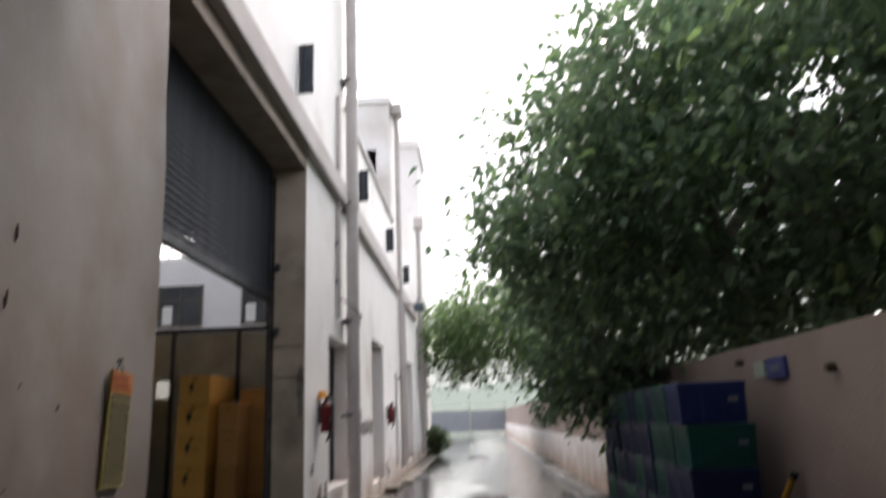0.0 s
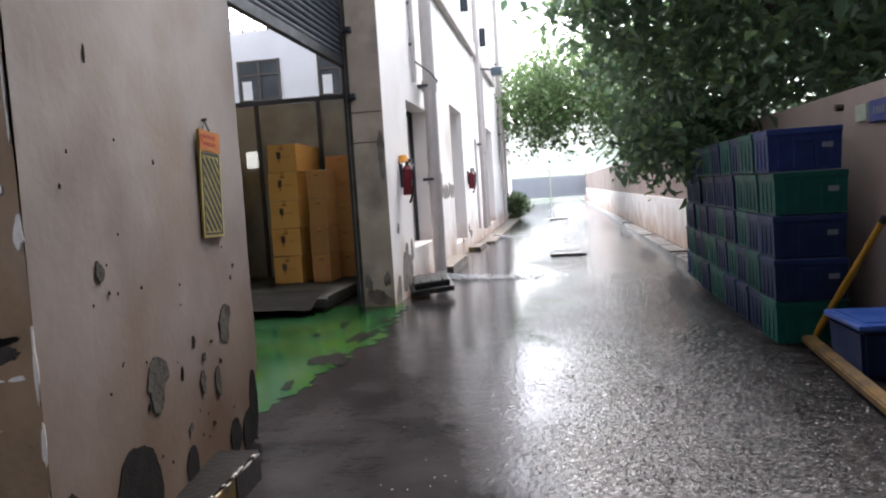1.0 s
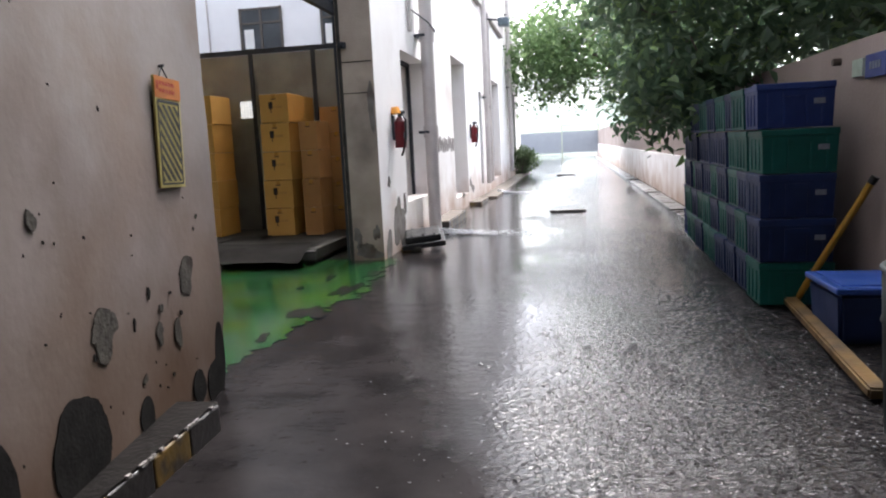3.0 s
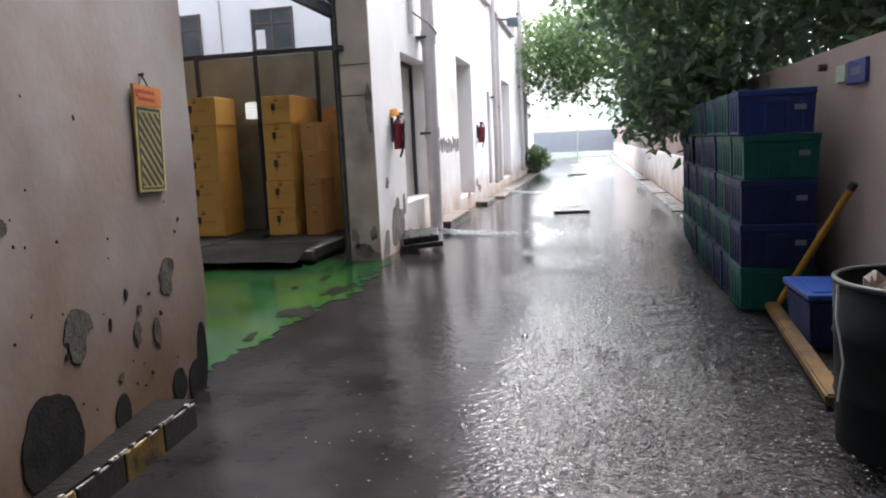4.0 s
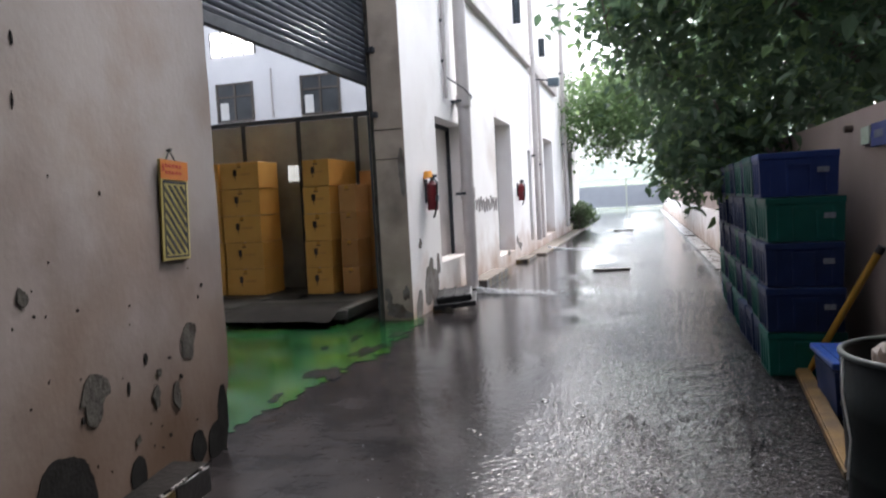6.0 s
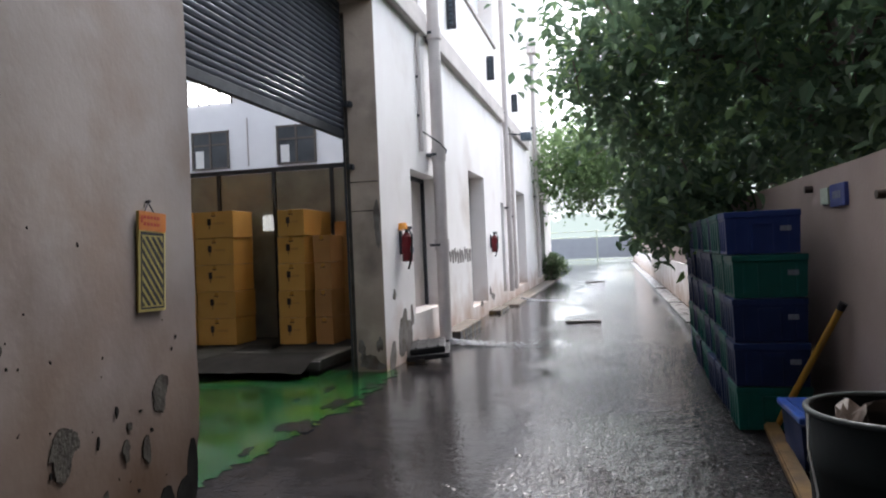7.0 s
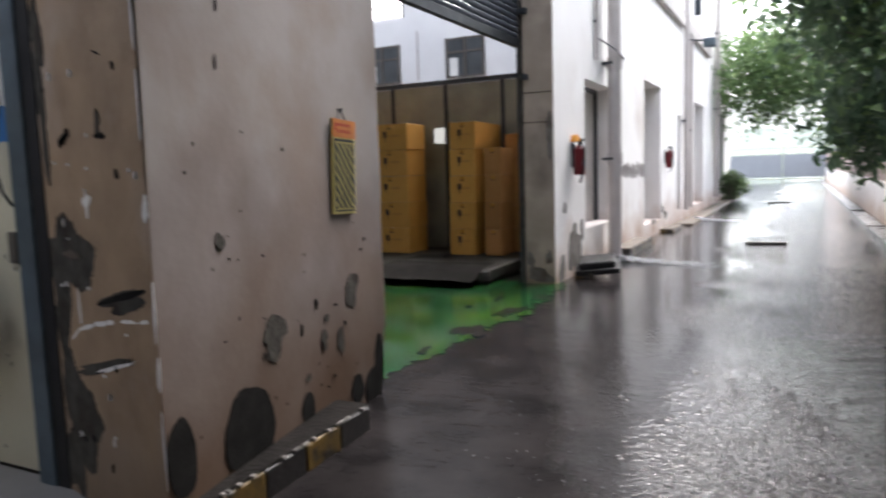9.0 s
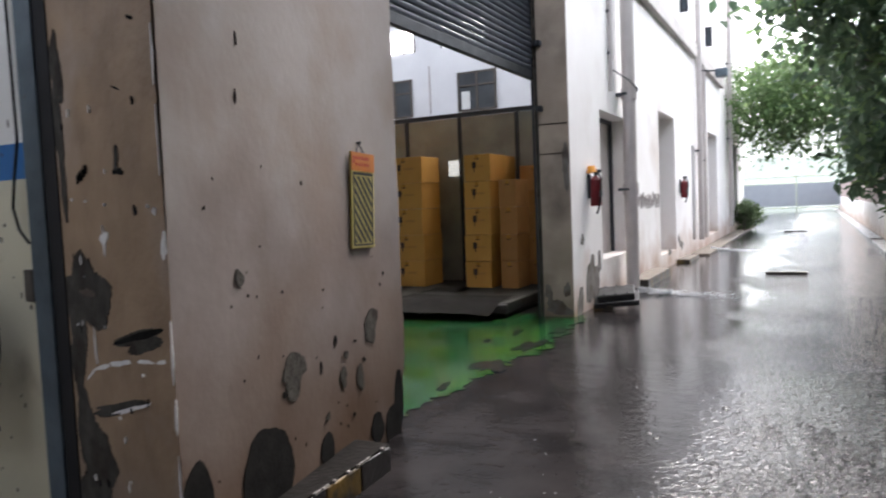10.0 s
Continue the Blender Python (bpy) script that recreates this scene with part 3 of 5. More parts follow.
# peeled base of the pillar and facade
bm = B()
for cy, cz, ry, rz, sd in ((8.75, 0.35, .28, .38, 71), (8.15, 0.15, .12, .2, 72), (9.1, 0.6, .06, .18, 73), (8.3, 0.95, .07, .06, 74), (15.75, .5, .12, .1, 75), (16.1, .35, .2, .1, 76), (14.6, .3, .2, .05, 77)):
    blob(bm, cy, cz, ry, rz, FX, sd, 30, 0.45)
part("paint_flake", bm, M_PATCH, facade)
bm = B()
for cx, cz, rx, rz, sd in ((-2.5, 0.12, .15, .10, 81), (-2.38, 0.35, .04, .1, 82), (-2.62, 0.3, .05, .12, 83), (-2.35, 1.9, .05, .25, 84)):
    blob_y(bm, cx, cz, rx, rz, 7.866, sd, 26, 0.45)
part("plaster_damage", bm, M_PATCH, facade)

# string course
bm = B()
for a, b in ((3.2, 10.15), (10.5, 18.3), (18.75, 24.2), (26.6, 33)):
    box(bm, FX + 0.002, a, 4.90, -2.17, b, 5.24, 0.015)
setting("trim_ledge", bm, M_LEDGE, "rain-stained projecting ledge above the openings", "ledge")

# recessed doors and windows of the facade
def recess(name, y0, y1, z0, z1, deep, panel, label):
    d = thing(name, label, "door", (FX - deep, y0, z0), kind="structure")
    w, h = y1 - y0, z1 - z0
    bm = B()
    box(bm, -.05, -.02, -.02, 0.0, w + .02, h + .02)
    part("leaf", bm, panel, d)
    bm = B()
    box(bm, 0.001, 0.0, 0, .05, .06, h - .06)
    box(bm, 0.001, w - .06, 0, .05, w, h - .06)
    box(bm, 0.001, 0.0, h - .06, .05, w, h)
    part("frame", bm, M_STEEL, d)
    return d


# recess shade is put into the grey of these leaves
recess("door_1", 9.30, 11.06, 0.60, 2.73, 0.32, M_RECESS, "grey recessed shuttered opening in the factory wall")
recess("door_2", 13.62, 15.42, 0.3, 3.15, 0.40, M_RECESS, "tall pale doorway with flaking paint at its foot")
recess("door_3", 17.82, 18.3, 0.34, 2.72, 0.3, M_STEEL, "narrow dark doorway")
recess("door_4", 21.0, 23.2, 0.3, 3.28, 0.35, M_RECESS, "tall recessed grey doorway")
recess("door_5", 27.0, 30.0, 0.3, 3.38, 0.35, M_STEEL, "wide dark doorway at the far end")

# upper louvred shutters standing open
def louvre(y, z0, z1, w=0.55, swing=0.55):
    s = thing("window_shutter", "dark weathered louvred window shutter standing open", "window shutter", (FX, y, z0), "upper window shutters")
    h = z1 - z0
    bm = B()
    box(bm, 0, -.02, 0, .05, .02, h)
    box(bm, w * swing - .05, -.02, 0, w * swing, .02, h)
    box(bm, 0.05, -.02, 0, w * swing - .05, .02, .05)
    box(bm, 0.05, -.02, h - .05, w * swing - .05, .02, h)
    part("shutter_frame", bm, M_STEEL, s)
    bm = B()
    box(bm, .05, .004, .05, w * swing - .05, .012, h - .05)
    part("backing", bm, M_ANGLE, s)
    k = int(h / .09)
    for i in range(k):
        bm = B()
        z = .06 + i * (h - .12) / k
        v = [bm.verts.new(p) for p in ((.05, -.02, z), (w * swing - .05, -.02, z), (w * swing - .05, .02, z + .05), (.05, .02, z + .05))]
        f = bm.faces.new(v)
        bmesh.ops.solidify(bm, geom=[f], thickness=.006)
        part("slat", bm, M_STEEL, s)


for y, za, zb in ((7.45, 5.7, 6.45), (12.2, 5.75, 6.45), (16.55, 5.78, 6.45), (20.9, 5.78, 6.4)):
    louvre(y, za - .12, zb - .2, 0.4, 0.45)

# ---------- pipes ----------
def downpipe(label, x, y, z0, z1, r, collars, shoe=True):
    d = thing("downpipe", label, "pipe", (x, y, z0), "rainwater pipes")
    bm = B()
    tube(bm, (0, 0, 0), (0, 0, z1 - z0), r, n=20)
    part("pipe", bm, M_PIPE, d, smooth=False)
    for z in collars:
        bm = B()
        tube(bm, (0, 0, z - z0 - .09), (0, 0, z - z0 + .09), r * 1.18, n=20)
        part("collar", bm, M_PIPE, d)
        bm = B()
        box(bm, FX - x, -r * 1.3, z - z0 - .02, 0, r * 1.3, z - z0 + .02)
        part("clamp", bm, M_STEEL, d)
    return d


downpipe("thick off-white painted rainwater pipe on the wall", -2.13, 10.40, 0.08, 9.6, 0.1, (3.05, 1.6, 5.0, 7.2))
downpipe("thin off-white conduit beside a rainwater pipe", -2.26, 9.86, 3.05, 6.7, 0.03, (4.2, 3.6))
dp = downpipe("white rainwater pipe with rust at its foot", -2.18, 18.55, 0.32, 10.5, 0.07, (2.6, 5.2))
bm = B()
box(bm, -.14, -.22, 9.9, .18, .22, 10.25, .03)
part("hopper_head", bm, M_PIPE, dp)
downpipe("thin rust-streaked white pipe on the wall", -2.2, 19.6, 0.32, 4.9, 0.05, (2.4,))
dp = downpipe("tall white pipe with a hopper head", -2.18, 26.2, 0.32, 8.9, 0.08, (3.4, 6.0))
bm = B()
box(bm, -.16, -.2, 8.5, .2, .2, 8.95, .03)
part("hopper_head", bm, M_PIPE, dp)
cb = thing("pipe_bracket", "dark cable strap slanting across the rainwater pipe", "cable", (-2.06, 10.3, 3.12))
bm = B()
path_tube(bm, [(-.2, -.45, .25), (0, -.1, .1), (.06, .12, 0), (0, .3, -.02)], .012)
part("strap", bm, M_RUBBER, cb)

# floodlight on an arm
fl = thing("flood_lamp", "grey floodlight on a bracket arm under the ledge", "lamp", (FX, 19.6, 4.6))
bm = B()
tube(bm, (0, 0, .2), (.55, -.15, .1), .025)
part("arm", bm, M_STEEL, fl)
bm = B()
box(bm, .42, -.32, -.06, .72, .02, .16, .03)
part("lamp_head", bm, M_ANGLE, fl)

# ---------- kerbs ----------
def kerb(name, label, x0, x1, y0, y1, z0, z1, step, phase=0, top=None):
    k = thing(name, label, "kerb", (x0, y0, 0), kind="structure")
    y, i = y0, phase
    while y < y1 - 0.02:
        e = min(y + step, y1)
        bm = B()
        box(bm, 0, y - y0, z0, x1 - x0, e - y0 - .004, z1 - .012, .012)
        part("kerb_block", bm, M_KERBY if i % 2 else M_KERBK, k)
        y, i = e, i + 1
    bm = B()
    n = 24
    for a in range(n):
        ya, yb = (y1 - y0) * a / n, (y1 - y0) * (a + 1) / n
        w = .006 * noise.noise((ya * 5, 0, 2))
        box(bm, 0, ya, z1 - .014, x1 - x0 - .012 + w, yb + .001, z1 + .002)
    part("kerb_top", bm, top or M_KERBT, k, "worn kerb top")
    # pale bits along the chipped edge also paint its wet glint
    bm = B()
    rnd = random.Random(7)
    for a in range(60):
        ya = (y1 - y0) * a / 60
        if rnd.random() < .45:
            box(bm, x1 - x0 - .008 - rnd.random() * .012, ya, z1 - .008, x1 - x0 + .003, ya + (y1 - y0) / 60 * rnd.uniform(.5, 1), z1 + .005)
    part("worn_edge", bm, M_KERBE, k, "chipped pale kerb edge with its wet glint put into the colour")
    return k


near_kerb = kerb("kerb_near", "black and yellow striped kerb with a wet top", -2.12, -1.845, 0.9, 2.95, -0.3, 0.035, 0.3417, 1)
near_kerb.rotation_euler = (0, 0, .045)
kerb("kerb_far", "faded yellow and black striped kerb along the wall", FX, -2.0, 10.9, 12.88, -0.1, 0.14, 0.2, 0, M_KERBC)
kerb("kerb_step", "yellow edged concrete step at a doorway", FX, -2.02, 15.4, 16.8, -0.1, 0.07, 0.3, 1, M_KERBC)
bm = B()
box(bm, FX + .002, 17.3, -.1, -1.85, 33, .05, .02)
setting("pavement_far", bm, M_KERBC, "narrow wet concrete strip along the wall", "pavement")

# ---------- boundary wall ----------
bm = B()
RX = 2.2
ny, nz = 90, 8
g = []
for i in range(ny + 1):
    y = -12 + 72 * i / ny
    g.append([bm.verts.new((RX + 0.012 * noise.noise((y * .7, j * .6, 5)), y, -.1 + (2.13 + .02 * noise.noise((y * .9, 0, 9))) * j / nz)) for j in range(nz + 1)])
back = []
for i in range(ny):
    for j in range(nz):
        bm.faces.new((g[i][j], g[i + 1][j], g[i + 1][j + 1], g[i][j + 1]))
for i in range(ny + 1):
    t = g[i][nz].co
    back.append((bm.verts.new((t.x + .22, t.y, t.z)), bm.verts.new((t.x + .22, t.y, -.1))))
for i in range(ny):
    bm.faces.new((g[i][nz], g[i + 1][nz], back[i + 1][0], back[i][0]))
    bm.faces.new((back[i][0], back[i + 1][0], back[i + 1][1], back[i][1]))
setting("wall_east", bm, M_RWALL, "beige plastered boundary wall, damp stained", "wall")
bm = B()
box(bm, 2.165, 9.9, -.1, 2.20, 60, .95, .01)
setting("wall_dado", bm, M_WALL, "paler rendered lower band of the boundary wall", "wall")
drain = thing("drain_cover", "row of dark wet concrete drain slabs along the wall", "drain", (1.80, 0, 0), kind="structure")
y = 8.0
k = 0
while y < 58:
    w = 0.9 if y < 25 else 2.2
    bm = B()
    box(bm, 0, y, -.05, .31, y + w - .03, .02 + .012 * noise.noise((y, 1, 1)), .012)
    part("slab", bm, M_DRAIN, drain)
    y += w
bm = B()
for y in (16.9, 12.6, 22.4):
    box(bm, 1.72, y, .03, 2.1, y + .07, .055)
slat = thing("loose_batten", "dark battens lying across the drain", "batten")
tagged(part("batten", bm, M_DARKWOOD, slat), kind="stuff")

# ---------- shelter over the near lane, behind and above: unseen, added for shade ---
bm = B()
n = 70
v0 = [(-2.24 + 5.2 * i / n, 4.75 - .012 * i / 7 + .025 * math.cos(i * 1.6)) for i in range(n + 1)]
for (xa, za), (xb, zb) in zip(v0, v0[1:]):
    for dz in (0, .012):
        bm.faces.new([bm.verts.new(p) for p in ((xa, -12, za + dz), (xb, -12, zb + dz), (xb, 3.05, zb + dz), (xa, 3.05, za + dz))])
setting("canopy_roof", bm, M_STEEL, "unseen corrugated sheet shelter added to shade the near lane", "roof")
bm = B()
box(bm, -2.24, -12.3, -.1, 3.0, -12.0, 6)
setting("wall_south", bm, M_RWALL, "unseen plain wall added to close and dim the lane behind", "wall")

# tall wall added out of view to block light from the east
bm = B()
box(bm, 2.45, -12, -.1, 3.0, 3.3, 4.72)
setting("wall_east_shed", bm, M_RWALL, "unseen taller shed wall added to keep light off the near lane", "wall")

# ---------- far gate and distance ----------
gate = thing("gate", "wide grey sheet metal gate in a pale tube frame", "gate", (0, 58, 0), kind="structure")
for x0, x1 in ((-4.6, -0.72), (-0.62, 2.2)):
    bm = B()
    box(bm, x0, -.02, .35, x1, .02, 2.0)
    part("sheet", bm, M_GATE, gate)
    bm = B()
    for z in (.22, 2.06, 2.55):
        tube(bm, (x0, 0, z), (x1, 0, z), .035, n=8)
    part("rail", bm, M_GATEF, gate)
for x in (-4.6, -0.67, 2.25):
    bm = B()
    tube(bm, (x, 0, 0), (x, 0, 2.65), .06, n=10)
    part("post", bm, M_GATEF, gate)
# flat glowing sheets in place of haze beyond the gate
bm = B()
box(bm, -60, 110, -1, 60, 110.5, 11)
setting("backdrop", bm, M_MIST, "glowing pale sheet painted as distant rain mist", "backdrop")
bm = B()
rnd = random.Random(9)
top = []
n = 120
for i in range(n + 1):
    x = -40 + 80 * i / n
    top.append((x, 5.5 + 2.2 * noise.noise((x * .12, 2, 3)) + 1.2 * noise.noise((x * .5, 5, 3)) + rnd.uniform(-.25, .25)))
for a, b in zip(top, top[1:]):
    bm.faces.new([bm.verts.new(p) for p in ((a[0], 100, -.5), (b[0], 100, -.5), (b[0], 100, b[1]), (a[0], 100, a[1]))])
setting("backdrop_trees", bm, M_MIST2, "glowing tree line sheet with rain mist painted in", "backdrop")

# ---------- hall behind the shutter ----------
bm = B()
box(bm, -16, 18.0, -.3, -2.72, 18.3, 9)
back_wall = setting("wall_hall_back", bm, M_HALL, "white upper wall at the back of the hall", "wall")
bm = B()
box(bm, -16.3, 1.9, -.3, -16, 18.3, 9)
setting("wall_hall_side", bm, M_HALL, "white side wall of the hall", "wall")
# unseen roof opening, added so the sky lights the back wall
bm = B()
box(bm, -16, 1.9, 8.0, -2.8, 11.2, 8.2)
box(bm, -16, 16.9, 8.0, -2.8, 18.3, 8.2)
setting("ceiling_hall", bm, M_HALL, "hall roof with a long unseen gap added for daylight", "ceiling")
bm = B()
box(bm, -16, 1.72, -.3, -3.18, 1.9, 8)
setting("wall_cross", bm, M_HALL, "cross wall between the two bays", "wall")
bm = B()
box(bm, -2.9, 11.8, 6.7, -2.72, 18.3, 8.2)
box(bm, -2.9, 1.9, 6.7, -2.72, 11.8, 8.2)
setting("wall_hall_front", bm, M_HALL, "upper wall over the facade", "wall")


def hall_window(name, x0, z0, w, h):
    d = thing(name, "brown framed window with dark panes in the white hall wall", "window", (x0, 17.99, z0), kind="structure")
    bm = B()
    for a in (0, w / 2 - .025, w - .06):
        box(bm, a, -.05, 0, a + .06, 0, h)
    for b in (0, h * .62, h - .06):
        for a in (.06, w / 2 + .035):
            box(bm, a, -.045, b, a + w / 2 - .095, 0, b + .05)
    part("window_frame", bm, M_FRAME, d)
    for a in (.06, w / 2 + .035):
        for b, hh in ((.05, h * .62 - .05), (h * .62 + .05, h * .38 - .11)):
            bm = B()
            box(bm, a, -.02, b, a + w / 2 - .095, -.01, b + hh)
            part("pane", bm, M_GLASS, d)
    bm = B()
    box(bm, .12, -.03, .06, .12 + w * .22, -.022, h * .5)
    part("paper", bm, M_WHITE, d, "white paper behind the glass")


for i, x in enumerate((-11.5, -8.75, -6.45)):
    hall_window("window_%d" % (i + 1), x, 4.17, 1.22, 1.13)
for nm, x in (("window_4", -11.6), ("window_5", -9.25)):
    sw = thing(nm, "bright high window divided by thin bars", "window", (x, 17.99, 6.08), kind="structure")
    for i in range(4):
        bm = B()
        box(bm, .04 + i * .36, -.02, .04, .36 + i * .36, -.01, .68)
        part("pane", bm, M_LIGHT, sw)
    bm = B()
    for i in range(5):
        box(bm, i * .36, -.04, 0, .04 + i * .36, 0, .72)
    box(bm, .04, -.035, .34, 1.44, -.012, .37)
    part("window_frame", bm, M_FRAME, sw)
cd = thing("wall_conduit", "thin conduit on the white hall wall", "pipe", (-9.67, 17.97, 4.2))
bm = B()
tube(bm, (0, 0, 0), (0, 0, 1.4), .02)
part("conduit", bm, M_PIPE, cd)

pt = thing("partition", "olive mesh sheet partition in a dark steel frame", "partition", (0, 10.17, 0), kind="structure")
edges = (-9.9, -8.95, -7.95, -6.95, -5.94, -4.91, -3.88, -2.78)
for a, b in zip(edges, edges[1:]):
    bm = B()
    box(bm, a + .03, -.008, .05, b - .03, .008, 2.93)
    for i in range(1, 24):
        x = a + .03 + (b - a - .06) * i / 24
        box(bm, x - .006, -.018, .06, x + .006, -.008, 2.92)
    for i in range(1, 62):
        box(bm, a + .03, -.024, .05 + i * .0463, b - .03, -.0185, .058 + i * .0463)
    part("sheet", bm, M_PART, pt)
for a in edges:
    bm = B()
    box(bm, a - .03, -.04, 0, a + .03, .04, 2.94)
    part("post", bm, M_STEEL, pt)
bm = B()
box(bm, -9.95, -.045, 2.94, -2.74, .045, 3.01)
part("top_rail", bm, M_STEEL, pt)
lp = thing("lit_gap", "small bright opening in the partition", "window", (-5.04, 10.145, 2.09))
bm = B()
box(bm, -.1, -.012, -.13, .1, 0, .13)
part("pane", bm, M_GAP, lp)

for k in range(5):
    bm = B()
    box(bm, -.1 + .045 * k, -.02, -.13, -.094 + .045 * k, -.013, .13)
    part("mesh_bar", bm, M_PART, lp)
for k in range(6):
    bm = B()
    box(bm, -.1, -.026, -.12 + .045 * k, .1, -.0205, -.114 + .045 * k)
    part("mesh_bar", bm, M_PART, lp)

# roller shutter
rs = thing("roller_shutter", "half-raised slate grey ribbed steel roller shutter", "shutter", (-2.78, 3.55, 3.0))
bm = B()
W = 4.42
prof = [(0.0, 0.0), (.018, .012), (.026, .035), (.018, .058), (0.0, .070)]
va = [bm.verts.new((px, 0, pz)) for px, pz in prof]
vb = [bm.verts.new((px, W, pz)) for px, pz in prof]
for i in range(4):
    bm.faces.new((va[i], va[i + 1], vb[i + 1], vb[i]))
slat_me = mesh_of("slat", bm, M_SHUT)
for i in range(26):
    o = new("slat", slat_me)
    o.parent = rs
    o.location = (0, 0, .11 + i * .0715)
bm = B()
box(bm, -.03, 0, 0, .035, W, .11, .008)
part("bottom_bar", bm, M_STEEL, rs)
bm = B()
box(bm, -.02, W - .03, -3.0, .03, W + .06, 1.75)
part("guide_rail", bm, M_STEEL, rs)
bm = B()
box(bm, -.06, -.06, -3.0, .05, .03, 1.75)
part("guide_rail", bm, M_STEEL, rs)

# dock platform with loose sheets
dk = thing("loading_platform", "low worn grey loading platform with dark timber edge", "platform", (0, 0, 0))
bm = B()
box(bm, -9.5, 7.70, .06, -3.12, 10.1, .19, .015)
part("deck", bm, M_DOCK, dk)
bm = B()
box(bm, -9.5, 7.62, .05, -3.10, 7.695, .18, .02)
part("edge_beam", bm, M_DARKWOOD, dk)
for x in (-9.3, -7.6, -5.9, -4.5, -3.3):
    bm = B()
    box(bm, x, 7.72, -.02, x + .12, 10.0, .06)
    part("bearer", bm, M_DARKWOOD, dk)


def limp_sheet(label, x0, y0, w, h, turn, drop, curl, mt, seed):
    """A flexible sheet lying on the deck whose near edge sags over the front."""
    s = thing("floor_mat", label, "mat", (x0, y0, .196), "loose mats")
    s.rotation_euler = (0, 0, radians(turn))
    bm = B()
    nx, ny = 16, 14
    g = []
    for i in range(nx + 1):
        row = []
        for j in range(ny + 1):
            u, v = w * i / nx, h * j / ny
            z = -drop * smooth_step(.5 * h, 0, v) + curl * smooth_step(.75, 1.0, i / nx) * smooth_step(.6, 0, j / ny)
            row.append(bm.verts.new((u, v + .02 * noise.noise((u * 3, seed, 0)), z + .012 * (1 + noise.noise((u * 2.5, v * 2.5, seed))))))
        g.append(row)
    fs = [bm.faces.new((g[i][j], g[i + 1][j], g[i + 1][j + 1], g[i][j + 1])) for i in range(nx) for j in range(ny)]
    bmesh.ops.solidify(bm, geom=fs, thickness=.022)
    part("sheet", bm, mt, s, smooth=True)


limp_sheet("dark wet rubber mat sagging over the platform edge", -4.75, 7.18, 1.55, 1.0, 3, .10, -.02, M_MAT, 1)
limp_sheet("grey board mat lying flat on the platform", -5.9, 7.72, 1.15, .95, -2, 0, .0, M_DOCK, 2)
limp_sheet("dark mat bunched beside the stacked cartons", -4.72, 8.45, .55, .5, 14, 0, .05, M_MAT, 3)


# ---------- cartons ----------
def carton_proto(w, d, h, m, printed):
    c = thing("carton", "yellow-brown cardboard carton sealed with tape, stacked on the platform" if m is M_CARTON
              else "plain brown cardboard carton in a stack, darkened for the shade there", "carton", (0, 0, -50), "stacked cartons")
    bm = B()
    box(bm, -w / 2, 0, 0, w / 2, d, h - .004, .006)
    shell = part("box", bm, m, c)
    bm = B()
    box(bm, -.028, -.002, h - .07, .028, d + .002, h - .0025)
    part("tape", bm, M_TAPE, shell)
    if printed:
        bm = B()
        box(bm, -w * .12 - .02, -.003, h * .48, -w * .12 + .035, -.001, h * .72, .01)
        box(bm, -w * .12, -.003, h * .34, -w * .12 + .012, -.001, h * .48)
        part("printed_mark", bm, M_INK, shell)
        bm = B()
        box(bm, 0, -.003, h * .50, w * .28, -.001, h * .58)
        part("printed_lines", bm, M_TAPE, shell)
    bm = B()
    box(bm, -.035, -.002, h * .8, .035, 0, h * .85)
    part("hand_hole", bm, M_INK, shell)
    return c


wide = carton_proto(.66, .60, .41, M_CARTON, True)
end = carton_proto(.43, .58, .402, M_CARTON, True)
dull = carton_proto(.27, .50, .402, M_CARTON2, False)
low = carton_proto(.44, .44, .365, M_CARTON2, False)
rnd = random.Random(3)


def stack(proto, x, y, n, h, z0=.2, lean=0.0):
    for i in range(n):
        copy_thing(proto, pose(x + lean * i + rnd.uniform(-.012, .012), y + rnd.uniform(-.012, .012), z0 + (h + .002) * i, 0, 0, rnd.uniform(-1.2, 1.2)))


for x in (-5.41, -6.10):
    stack(wide, x, 9.06, 5, .41)
stack(end, -4.16, 9.05, 5, .402, .2, .012)
stack(end, -4.16, 9.66, 5, .402)
stack(dull, -3.64, 9.05, 4, .402)
stack(low, -3.42, 9.62, 5, .365)
stack(low, -3.02, 9.64, 4, .365)
for p, at in ((wide, (-6.79, 9.06)), (end, (-6.9, 9.68)), (dull, (-7.3, 9.06)), (low, (-7.4, 9.6))):
    p.matrix_basis = pose(*at, .2)

